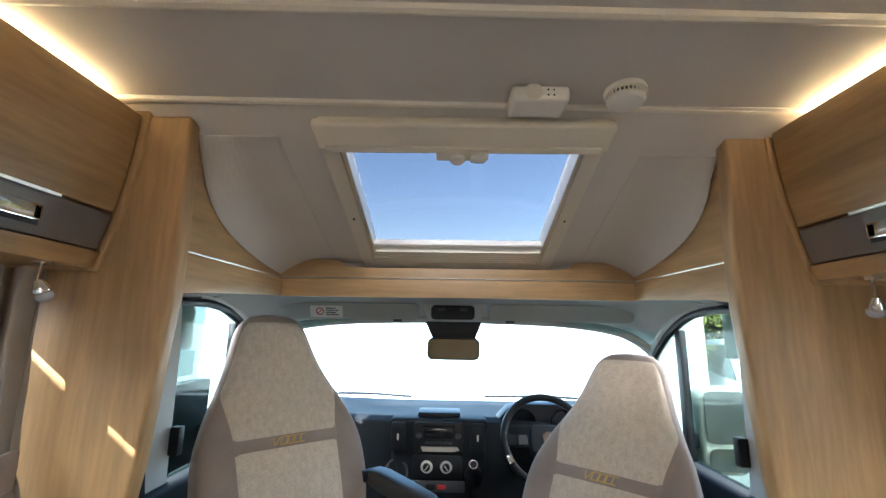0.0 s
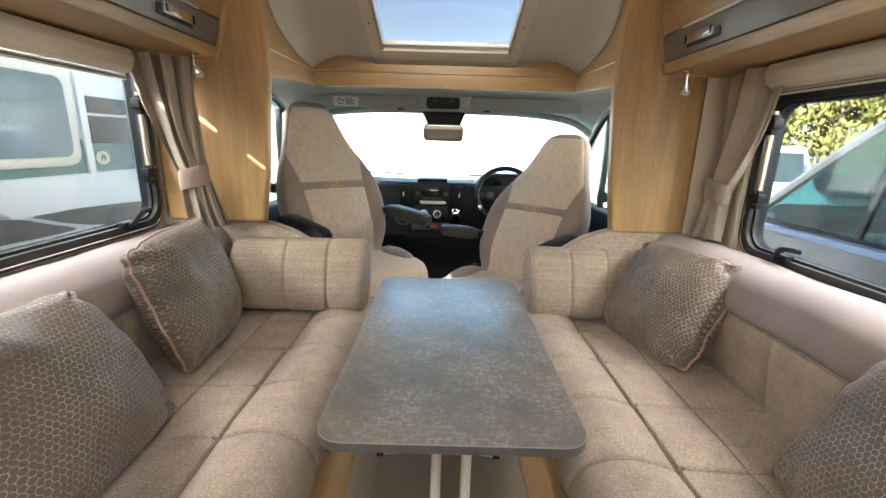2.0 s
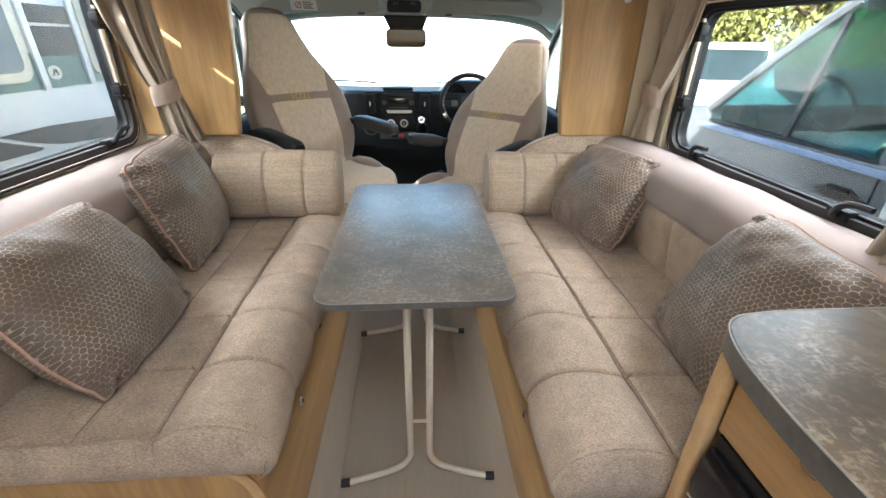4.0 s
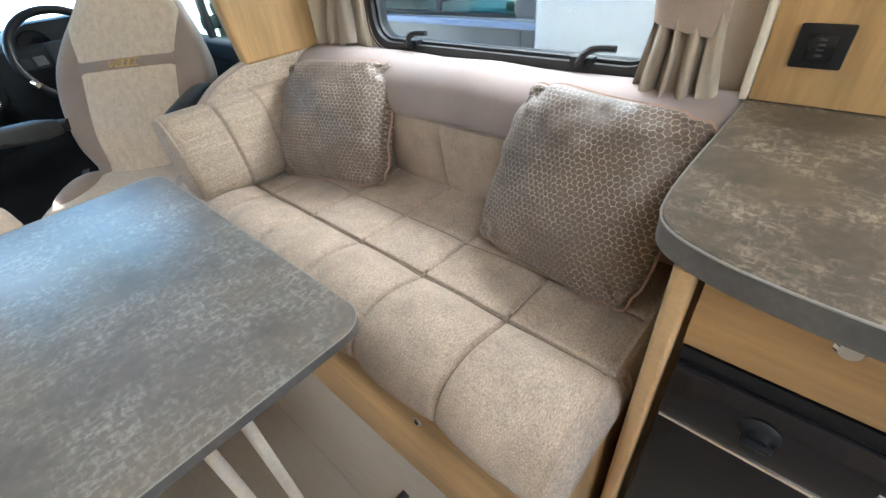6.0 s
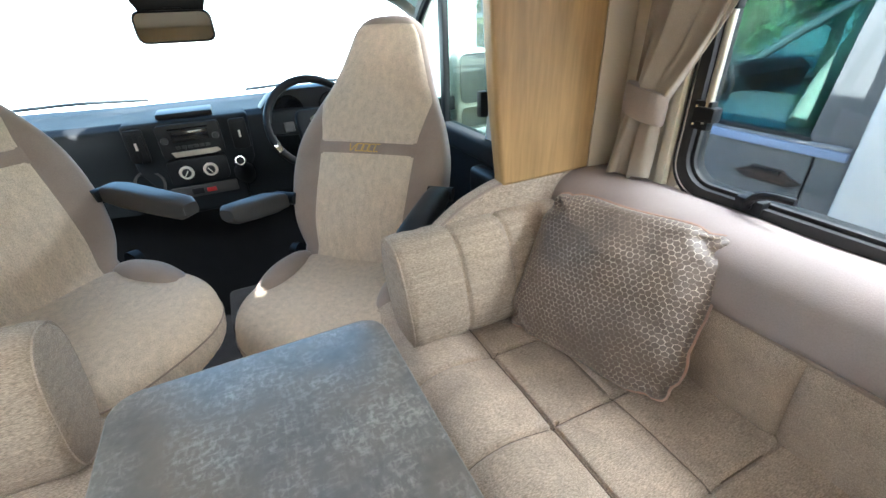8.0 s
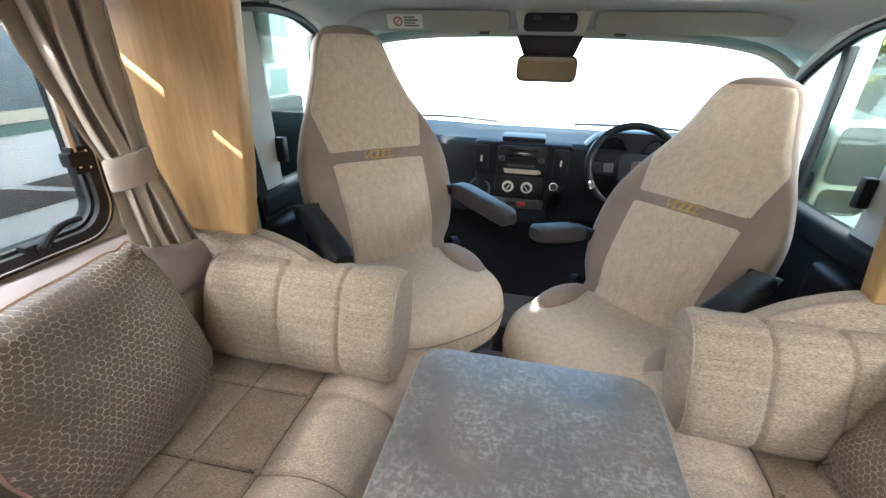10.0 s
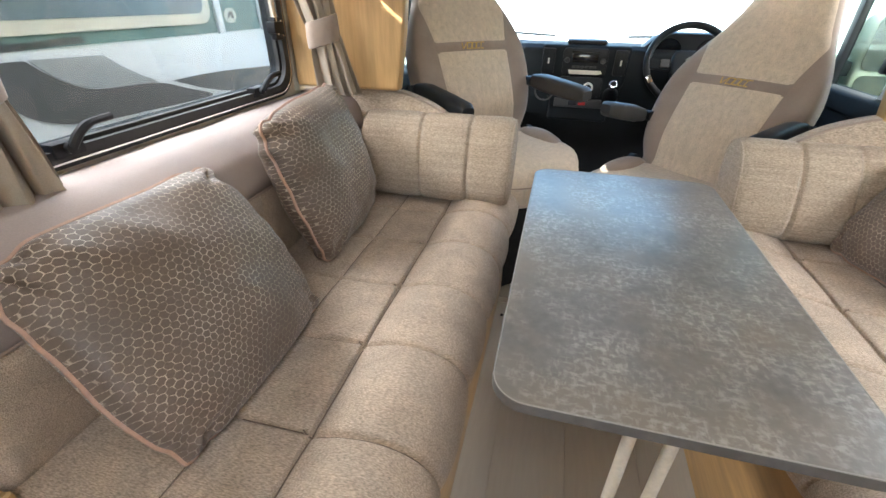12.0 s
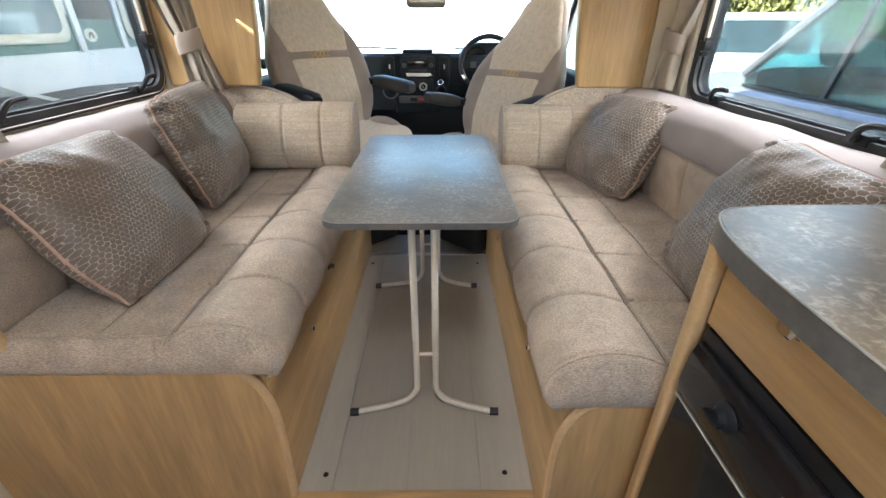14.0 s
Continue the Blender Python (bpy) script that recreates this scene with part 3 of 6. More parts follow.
part("board", prism([(-0.68, 1.508), (0.68, 1.508)] + top[::-1], "y", 2.455, 2.475, 0.003), OAK_X, fas)
part("lip", prism([(-0.672, 1.505), (0.672, 1.505), (0.672, 1.572), (-0.672, 1.572)], "y", 2.44, 2.4545, 0.003), OAK_X, fas)
part("bead", tube([(-0.668, 2.446, 1.577), (0.668, 2.446, 1.577)], 0.003, 8), SATIN, fas, "bright metal bead")

# ---- overhead lockers ----


def bulge(z):
    """Face of a locker, measured from the middle of the van: it leans out towards the top."""
    t = max(0.0, (TOP - z) / (TOP - 1.515))
    return 0.757 + 0.062 * t ** 2


def face_strip(z0, z1, s, out=0.0, n=8):
    zs = [z0 + (z1 - z0) * i / n for i in range(n + 1)]
    return [(s * (bulge(z) - out), z) for z in zs] + [(s * (bulge(z) + 0.016), z) for z in zs[::-1]]


def lockers(s, yend, breaks):
    run = thing("overhead_locker", (s * 0.95, 0.8, 1.515), "oak overhead locker with a taupe lower band and chrome handles", "locker")
    z1 = TOP - 0.026
    body = [(s * (bulge(1.53) + 0.017), 1.515), (s * 1.083, 1.515), (s * 1.083, z1), (s * (bulge(z1) + 0.017), z1)]
    part("carcass", prism(body, "y", REAR + 0.02, yend - 0.022), OAK_Y, run)
    part("bottom_rail", prism(face_strip(1.512, 1.548, s, 0.004, 4), "y", REAR + 0.02, yend - 0.022, 0.004), OAK_Y, run)
    endp = [(s * (bulge(1.505 + (TOP - 1.51) * i / 12) - 0.011), 1.505 + (TOP - 1.51) * i / 12) for i in range(13)]
    part("end_panel", prism(endp + [(s * 1.083, TOP - 0.005), (s * 1.083, 1.505)], "y", yend - 0.02, yend, 0.004), OAK_Z, run, "curved oak end panel")
    for a, b in breaks:
        door = part("door", prism(face_strip(1.638, z1, s), "y", a, b, 0.003), OAK_Y, run)
        band = part("door_band", prism(face_strip(1.552, 1.630, s), "y", a, b, 0.002), BAND, run, "taupe laminate band")
        part("light_strip", prism(face_strip(1.631, 1.637, s, 0.002, 1), "y", a, b - 0.13), SATIN, run, "pale metal strip")
        hm, hx = (b - 0.24), s * (bulge(1.588) - 0.018)
        if b - a > 0.4:
            part("handle", add(prism([(hm - 0.075, 1.574), (hm + 0.075, 1.574), (hm + 0.075, 1.604), (hm - 0.075, 1.604)], "x", *sorted((hx, hx + s * 0.005)), 0.002),
                               box(*sorted((hx, hx + s * 0.018)), hm - 0.073, hm - 0.058, 1.576, 1.602, 0.002), box(*sorted((hx, hx + s * 0.018)), hm + 0.058, hm + 0.073, 1.576, 1.602, 0.002)), CHROME, run, "chrome bow handle")
            part("handle_recess", prism([(hm - 0.085, 1.568), (hm + 0.085, 1.568), (hm + 0.085, 1.61), (hm - 0.085, 1.61)], "x", *sorted((hx + s * 0.0155, hx + s * 0.0175))), GREYP, run)
    led = solid("light_strip", box(*sorted((s * 0.795, s * 0.81)), REAR + 0.1, yend - 0.10, TOP - 0.0255, TOP - 0.021), LED, "warm LED strip along the top of the lockers", "lamp", smooth=False)
    return run


lockers(-1, 1.80, ((0.985, 1.772), (0.18, 0.981), (-0.62, 0.176), (-1.5, -0.624)))
lockers(1, 1.865, ((1.05, 1.838), (0.25, 1.046), (-0.55, 0.246), (-1.5, -0.554)))


def spot_lamp(x, y, z):
    ob = thing("spot_lamp", (x, y, z), "small chrome reading lamp hanging under a locker", "lamp", group="reading lamps")
    part("mount", moved(lathe([(0, 0), (0.018, 0), (0.018, -0.006), (0.006, -0.01), (0, -0.01)], 16), Matrix.Translation((x, y, z))), CHROME, ob)
    part("stem", tube([(x, y, z - 0.008), (x, y - 0.002, z - 0.042)], 0.0035, 8), CHROME, ob)
    m = pose(x, y - 0.003, z - 0.04, 24, -14) @ Matrix.Diagonal((0.74, 0.74, 0.74, 1))
    hd = part("head", moved(lathe([(0, 0.0), (0.010, 0.0), (0.015, -0.012), (0.021, -0.026), (0.022, -0.034), (0.02, -0.037), (0, -0.036)], 18), m), CHROME, ob)
    part("lens", moved(lathe([(0, -0.0365), (0.0195, -0.038), (0.0215, -0.05), (0.017, -0.058), (0, -0.061)], 16), m), LIGHTPLASTIC, hd)


spot_lamp(-0.845, 1.69, 1.514)
spot_lamp(0.85, 1.75, 1.51)

# ---- side windows ----


def side_window(name, s, win, label):
    y0, y1, z0, z1 = win
    ob = thing(name, (s * WX, (y0 + y1) / 2, z0), label, "window", kind="structure")
    part("window_frame", ringprism(rrect(y0 - 0.012, y1 + 0.012, z0 - 0.012, z1 + 0.012, 0.09, 8), rrect(y0 + 0.022, y1 - 0.022, z0 + 0.022, z1 - 0.022, 0.07, 8), "x", *sorted((s * (WX - 0.012), s * (WX + 0.004)))), RUBBER, ob, "black rubber frame")
    part("outer_seal", ringprism(rrect(y0 + 0.001, y1 - 0.001, z0 + 0.001, z1 - 0.001, 0.08, 8), rrect(y0 + 0.03, y1 - 0.03, z0 + 0.03, z1 - 0.03, 0.06, 8), "x", *sorted((s * (WX + 0.006), s * (OUT + 0.004)))), RUBBER, ob)
    part("bright_bead", ringprism(rrect(y0 - 0.004, y1 + 0.004, z0 - 0.004, z1 + 0.004, 0.085, 8), rrect(y0 + 0.0, y1 - 0.0, z0 + 0.0, z1 - 0.0, 0.082, 8), "x", *sorted((s * (WX - 0.0145), s * (WX - 0.011)))), CHROME, ob)
    pane = part("pane", prism(rrect(y0 + 0.02, y1 - 0.02, z0 + 0.02, z1 - 0.02, 0.06, 6), "x", *sorted((s * (WX + 0.016), s * (WX + 0.021)))), ACRYLIC, ob, "lightly tinted acrylic pane")
    pane.visible_shadow = False
    ym = (y0 + y1) / 2
    for y in (ym - 0.295, ym + 0.3):
        c = part("catch", add(box(*sorted((s * (WX - 0.018), s * (WX + 0.012))), y - 0.03, y + 0.03, z0 + 0.008, z0 + 0.036, 0.004, 2),
                              moved(lathe([(0, 0), (0.011, 0), (0.012, 0.012), (0, 0.016)], 12), pose(s * (WX - 0.016), y, z0 + 0.024, 0, -s * 90))), BLACK, ob)
        part("lever", tube(curve([(s * (WX - 0.026), y, z0 + 0.026), (s * (WX - 0.034), y - 0.018 * s, z0 + 0.05), (s * (WX - 0.034), y - 0.045 * s, z0 + 0.062), (s * (WX - 0.032), y - 0.09 * s, z0 + 0.064)], 4), [0.009] * 8 + [0.0075] * 5, 8), BLACK, c)
    # stay with two hinges beside the front edge
    ys, zs = y1 - 0.045, min(z1, 1.435)
    part("stay", tube([(s * (WX - 0.012), ys, z0 + 0.17), (s * (WX - 0.01), ys, zs - 0.05)], 0.009, 10), SATIN, ob, "metal telescopic stay")
    for z in (z0 + 0.19, zs - 0.09):
        h = part("stay_bracket", add(box(*sorted((s * (WX - 0.026), s * (WX + 0.006))), ys - 0.024, ys + 0.022, z - 0.016, z + 0.018, 0.006, 2), box(*sorted((s * (WX - 0.02), s * (WX + 0.004))), ys - 0.012, ys + 0.03, z - 0.035, z + 0.03, 0.005, 2)), BLACK, ob)
        for dz in (-0.022, 0.018):
            part("screw", moved(lathe([(0, 0), (0.004, 0), (0.003, 0.003), (0, 0.003)], 8), pose(s * (WX - 0.021), ys + 0.021, z + dz, 0, -s * 90)), CHROME, h)
    # roller blind cassette over the opening with its side channel
    blind = thing("window_blind", (s * WX, ym, z1), "cream roller blind cassette above the window", "blind")
    part("cassette", prism([(s * WX, 1.507), (s * (WX - 0.075), 1.507), (s * (WX - 0.085), 1.48), (s * (WX - 0.075), 1.445), (s * (WX - 0.045), 1.43), (s * WX, 1.464)], "y", y0 - 0.1, y1 - (0.14 if s < 0 else 0.06), 0.006, 2), CREAM, blind)
    part("pull_rail", prism([(s * (WX - 0.036), 1.429), (s * (WX - 0.047), 1.429), (s * (WX - 0.05), 1.418), (s * (WX - 0.046), 1.412), (s * (WX - 0.037), 1.418)], "y", y0 - 0.02, y1 - (0.14 if s < 0 else 0.06), 0.003, 2), CREAM, blind)
    part("rail_groove", box(*sorted((s * (WX - 0.0515), s * (WX - 0.047))), y0 - 0.018, y1 - (0.142 if s < 0 else 0.062), 1.419, 1.422), GREYP, blind)
    for y in (y1 + 0.02, y0 - 0.075):
        part("side_channel", add(box(*sorted((s * (WX - 0.024), s * (WX - 0.001))), y, y + 0.026, z0 - 0.01, 1.43, 0.003), box(*sorted((s * (WX - 0.017), s * (WX - 0.001))), y + 0.03, y + 0.055, z0 - 0.01, 1.43, 0.003)), CREAM, blind)
    return ob


side_window("window_1", -1, WIN_L, "black framed lounge side window with catches")
side_window("window_2", 1, WIN_R, "black framed lounge side window with catches")

# ---- curtains ----


def drape(s, top, tie, bot, widths, zt, ztie, zb, label, turn=0.0, folds=4, deep=1.0):
    """A tied-back curtain: pleats gathered by a band and flaring below it. top, tie and bot are (distance from the middle, y)."""
    ob = thing("curtain", (s * tie[0], tie[1], zb), label, "curtain", group="tied-back curtains")
    along, inward = Vector((-math.sin(radians(turn)), math.cos(radians(turn)))), Vector((-math.cos(radians(turn)), -math.sin(radians(turn))))
    vt = (zt - ztie) / (zt - zb)

    def fn(u, v):
        z = zt + (zb - zt) * v
        if v < vt:
            k = (v / vt) ** 1.4
            c, w = Vector(top).lerp(Vector(tie), k), widths[0] + (widths[1] - widths[0]) * k
        else:
            k = ((v - vt) / (1 - vt)) ** 0.8
            c, w = Vector(tie).lerp(Vector(bot), k), widths[1] + (widths[2] - widths[1]) * k
        amp = deep * (0.011 + 0.013 * abs(v - vt) / max(vt, 1 - vt))
        ph = folds * 2 * math.pi * u
        q = w * (u - 0.5) + 0.006 * math.sin(ph * 1.7 + 3 * v) + 0.008 * noise.noise((u * 5, v * 4, top[1] * 7))
        d = amp * math.sin(ph + 0.8 * math.sin(4 * v + s)) + 0.3 * amp * math.sin(2.3 * ph + 5 * v + 1)
        d += 0.02 * math.sin(math.pi * u) + 0.010 * noise.noise((u * 6, v * 3, top[1] * 9 + s))
        if v < 0.06:
            d += 0.006 * math.sin(ph * 2) * (1 - v / 0.06)
        p = c + along * q + inward * d
        return (s * p.x, p.y, z + 0.006 * math.sin(ph) * (v > 0.98))
    part("cloth", sheet(96, 48, fn, (s * 0.003, 0, 0)), CURTAIN, ob, angle=80)
    rings = []
    for dz, f in ((-0.036, 0.96), (-0.034, 1.02), (0, 1.05), (0.032, 1.02), (0.036, 0.96)):
        ring = []
        for i in range(28):
            t = 2 * math.pi * i / 28
            p = Vector(tie) + inward * (0.012 + 0.028 * math.cos(t) * f) + along * (widths[1] / 2 + 0.005) * math.sin(t) * f
            ring.append((s * p.x, p.y, ztie + dz + 0.012 * math.sin(t)))
        rings.append(ring)
    part("tie_band", loft(rings), SUEDE, ob, "taupe tie-back band")
    return ob


drape(-1, (0.962, 1.69), (0.905, 1.715), (0.872, 1.72), (0.19, 0.085, 0.13), 1.503, 1.10, 0.915, "taupe curtain tied back beside the window and pillar", 55, 4, 1.0)
drape(1, (1.03, 1.625), (1.025, 1.725), (1.01, 1.745), (0.23, 0.10, 0.12), 1.503, 1.10, 0.915, "taupe curtain tied back beside the window and pillar", 8, 2, 0.8)
drape(1, (1.005, 0.63), (1.005, 0.615), (0.985, 0.612), (0.16, 0.115, 0.155), 1.503, 1.055, 0.888, "taupe curtain tied back beside the kitchen end panel", 0, 4, 1.5)
drape(-1, (1.005, 0.785), (1.0, 0.83), (0.985, 0.84), (0.20, 0.095, 0.135), 1.503, 1.08, 0.902, "taupe curtain tied back at the door end of the sofa", 0, 3, 1.2)

# ---- sofas ----
SEAT = 0.562


def groove(d, w=0.006):
    return math.exp(-(d / w) ** 2)


def sofa(s, y0, y1, seams, cols, xf, xb, label):
    """One side sofa: oak base box, quilted seat cushion, panelled backrest with a soft roll on top."""
    ob = thing("sofa", (s * 0.6, (y0 + y1) / 2, 0), label, "sofa", group="facing side sofas")
    zb = 0.488
    # base
    part("base_front", box(*sorted((s * xf, s * (xf + 0.018))), y0 + 0.019, 2.12, 0.0, 0.455, 0.004), OAK_Y, ob, "oak base panel")
    prof = [(s * xf, LOW if y0 < STEP_Y else 0.0), (s * xf, 0.02), (s * (xf - 0.006), 0.26), (s * (xf - 0.004), 0.34), (s * (xf + 0.004), 0.39), (s * (xf + 0.018), 0.43), (s * (xf + 0.04), 0.461), (s * (xf + 0.075), 0.481), (s * (xf + 0.12), zb),
            (s * 0.80, zb), (s * 0.83, zb + 0.012), (s * 0.852, zb + 0.045), (s * 0.862, zb + 0.09), (s * 1.083, zb + 0.10), (s * 1.083, LOW)]
    part("end_panel", prism(prof, "y", y0, y0 + 0.018, 0.003), OAK_Z, ob, "shaped oak end panel")
    rim = curve([(x, y0 + 0.009, z) for x, z in prof[1:13]], 4)
    part("end_edging", tube(rim, 0.0115, 8), OAK_EDGE, ob, "pale rounded edging")
    part("base_body", box(*sorted((s * (xf + 0.019), s * 1.08)), y0 + 0.02, 1.93, LOW + 0.01, 0.46), OAK_Y, ob)
    part("base_slot", prism([(1.16, 0.40), (1.20, 0.385), (1.235, 0.36), (1.225, 0.35), (1.19, 0.372), (1.155, 0.385)], "x", *sorted((s * (xf - 0.0025), s * (xf + 0.002)))), BLACK, ob)
    hy = 0.817 if s > 0 else 0.908
    for y in (hy, hy + 0.72):
        k = part("button_lock", moved(lathe([(0, 0.004), (0.007, 0.004), (0.0085, 0.0055), (0.011, 0.004), (0.013, 0), (0, 0)], 18), pose(s * xf, y, 0.318, 0, -s * 90)), CHROME, ob, "chrome button lock")
        part("button", moved(lathe([(0, 0.007), (0.005, 0.007), (0.006, 0.004), (0, 0.004)], 12), pose(s * xf, y, 0.318, 0, -s * 90)), BLACK, k)
    # seat cushion: profile from the aisle, over the front roll, to the back
    path = [(xf - 0.022, 0.462), (xf - 0.036, 0.485), (xf - 0.038, 0.515), (xf - 0.02, 0.552), (xf + 0.02, 0.577), (xf + 0.07, 0.586), (xf + 0.12, 0.580), (cols[0] - 0.02, SEAT + 0.005), (cols[0], SEAT), (cols[0] + 0.02, SEAT + 0.003), (cols[1], SEAT - 0.002), (xb + 0.085, SEAT - 0.008)]
    pc = curve([(x, 0, z) for x, z in path], 30)
    R = 0.020
    NU, NV = len(pc) - 1, int((y1 - y0) / 0.0032)

    def fn(u, v):
        i = int(round(u * NU))
        p = pc[i]
        a, b = pc[max(0, i - 1)], pc[min(NU, i + 1)]
        t = (b - a).normalized()
        nrm = Vector((-t.z, 0, t.x))
        y = y0 + 0.0 + (y1 - y0) * v
        roll = max(0.0, min(1.0, (cols[0] - p.x) / 0.06))
        off = 0.0
        dseam = min(abs(y - q) for q in seams[1:])
        gap = seams[1] - seams[0]
        off -= 0.0095 * groove(dseam, 0.0048)
        ce = min(1.0, dseam / (gap * 0.5))
        off += (0.003 + 0.010 * roll) * (math.sin(ce * math.pi / 2)) ** 0.7
        for c in cols:
            off -= 0.0065 * groove(p.x - c, 0.0048)
        off += 0.0035 * noise.noise((p.x * 7, y * 7, s * 3.1))
        d = y - y0
        if d < R:
            off -= R - math.sqrt(max(0, R * R - (R - d) ** 2))
        off -= 0.004 * groove(d - 0.026, 0.005)
        q = p + nrm * off
        return (s * q.x, y, q.z)
    bm = grid(NU, NV, fn)
    bm.verts.ensure_lookup_table()
    row = [bm.verts[i * (NV + 1)] for i in range(NU + 1)]
    for step in range(1, 9):
        f = step / 8
        low = [bm.verts.new((v0.x, y0 + 0.001 - 0.013 * math.sin(math.pi * f) ** 0.7, v0.z + (min(v0.z, 0.468) - v0.z) * f)) for v0 in [bm.verts[i * (NV + 1)].co for i in range(NU + 1)]]
        for i in range(NU):
            bm.faces.new((row[i], row[i + 1], low[i + 1], low[i]))
        row = low
        bm.verts.ensure_lookup_table()
    part("seat_cushion", bm, FABRIC, ob, "quilted woven beige seat cushion", angle=70)
    # seams drawn as darker tubes along the quilting grooves
    for c in cols:
        i = min(range(NU // 2, NU), key=lambda k: abs(pc[k].x - c))
        part("seam", tube([Vector(fn(i / NU, 0.02 + 0.97 * k / 90)) + Vector((0, 0, 0.0006)) for k in range(91)], 0.0017, 5), SEAM, ob)
    for q in seams[1:]:
        part("seam", tube([Vector(fn(i / NU, (q - y0) / (y1 - y0))) + Vector((0, 0, 0.0005)) for i in range(40, NU - 6, 5)], 0.0017, 5), SEAM, ob)
    # corded seam round the end of the cushion
    part("end_piping", tube([Vector(fn(i / NU, 0.012)) + Vector((0, -0.002, 0.0015)) for i in range(35, NU - 20, 2)], 0.0026, 6), FABRIC, ob)
    # backrest panels
    yb0 = y0 + 0.02
    marks = [yb0] + [q + 0.012 for q in seams if yb0 + 0.08 < q < y1 - 0.08] + [y1]
    for a, b in zip(marks, marks[1:]):
        def bk(u, v, a=a, b=b):
            z = SEAT - 0.03 + (0.775 - SEAT + 0.03) * u
            x = xb + 0.066 - 0.034 * u ** 0.8
            e = min(u, 1 - u) * 2
            f = min(v, 1 - v) * 2
            x -= 0.018 * (1 - (1 - min(1, e * 2.2)) ** 2) * (1 - (1 - min(1, f * 4.0)) ** 2)
            return (s * x, a + (b - a) * v, z)
        part("back_panel", grid(14, 24, bk), FABRIC, ob, angle=80)
    part("back_core", box(*sorted((s * (xb + 0.078), s * 1.083)), yb0, y1, SEAT - 0.05, 0.80), FABRIC, ob)
    roll = [(xb + 0.033, 0.768), (xb + 0.018, 0.790), (xb + 0.015, 0.825), (xb + 0.03, 0.868), (xb + 0.065, 0.897), (xb + 0.11, 0.908), (xb + 0.16, 0.906), (1.076, 0.895)]
    rc = curve([(x, 0, z) for x, z in roll], 5)
    NR = len(rc) - 1
    Ln = y1 + 0.06 - yb0

    def rl_(u, v):
        p = rc[int(round(u * NR))]
        y = yb0 + Ln * v
        d = min(y - yb0, y1 + 0.06 - y)
        k = 0.03 - math.sqrt(max(0, 0.03 ** 2 - (0.03 - d) ** 2)) if d < 0.03 else 0
        w = 0.004 * noise.noise((y * 5, p.z * 9, s))
        return (s * (p.x + k * 0.8 + w), y, p.z - k * 0.8 + w)
    bm = grid(NR, 70, rl_)
    bm.verts.ensure_lookup_table()
    for j in (0, 70):
        bm.verts.ensure_lookup_table()
        ring = [bm.verts[i * 71 + j] for i in range(NR + 1)]
        extra = bm.verts.new((s * 1.076, ring[0].co.y, 0.768))
        bm.faces.new(ring + [extra])
    part("back_roll", bm, LILAC, ob, "pale pinkish suede roll along the top of the back", angle=80)
    part("back_piping", tube([(s * (xb + 0.028), yb0 + (y1 - yb0) * i / 12, 0.772) for i in range(13)], 0.004, 8), SUEDE, ob)
    return ob


sofa(-1, 0.56, 1.93, [0.57, 0.785, 1.003, 1.22, 1.44, 1.66], (0.50, 0.665), 0.318, 0.83, "beige quilted side sofa on an oak base by the entrance")
sofa(1, 0.462, 1.93, [0.47, 0.706, 0.945, 1.175, 1.405, 1.635], (0.535, 0.70), 0.342, 0.85, "beige quilted side sofa on an oak base beside the kitchen unit")


def bolster(s, x0, x1, yc, zc, lean, seams, label):
    """Loose bolster leaning against the front end of a sofa, quilted in upright channels."""
    ob = thing("bolster", (s * (x0 + x1) / 2, yc, zc - 0.13), label, "bolster cushion", group="end bolsters")
    N, M_ = 130, 44
    ax = [x0 + (x1 - x0) * i / N for i in range(N + 1)]
    rings = []
    for i, x in enumerate(ax):
        d = min(x - x0, x1 - x)
        k = 1.0
        rr = 0.03
        if d < rr:
            k = 1 - (rr - math.sqrt(max(0, rr * rr - (rr - d) ** 2))) / 0.16
        g = min(abs(x - q) for q in seams)
        k2 = 1 - 0.10 * groove(g, 0.006) + 0.022 * min(1, g / 0.06)
        ring = []
        for (a, b) in sell(0.088, 0.145, 2.6, M_):
            a, b = a * k * k2, b * k * (0.5 + 0.5 * k2)
            y = yc + a * math.cos(lean) + b * math.sin(lean)
            z = zc - a * math.sin(lean) * 0.6 + b * math.cos(lean)
            ring.append((s * x, y + 0.003 * noise.noise((x * 9, y * 9, z * 9)), z))
        rings.append(ring)
    part("cover", loft(rings), RIBBED, ob, angle=75)
    for e in (x0 + 0.006, x1 - 0.006):
        pts = [(s * e, yc + a * 0.985 * math.cos(lean) + b * 0.985 * math.sin(lean), zc - a * 0.985 * math.sin(lean) * 0.6 + b * 0.985 * math.cos(lean)) for a, b in sell(0.083, 0.14, 2.6, 40)]
        part("piping", tube(pts, 0.003, 6, closed=True), FABRIC, ob)
    return ob


bolster(-1, 0.295, 0.82, 1.80, 0.712, 0.24, (0.44, 0.605), "ribbed beige bolster cushion at the front of the sofa")
bolster(1, 0.36, 0.875, 1.815, 0.698, 0.34, (0.52, 0.665, 0.80), "ribbed beige bolster cushion at the front of the sofa")


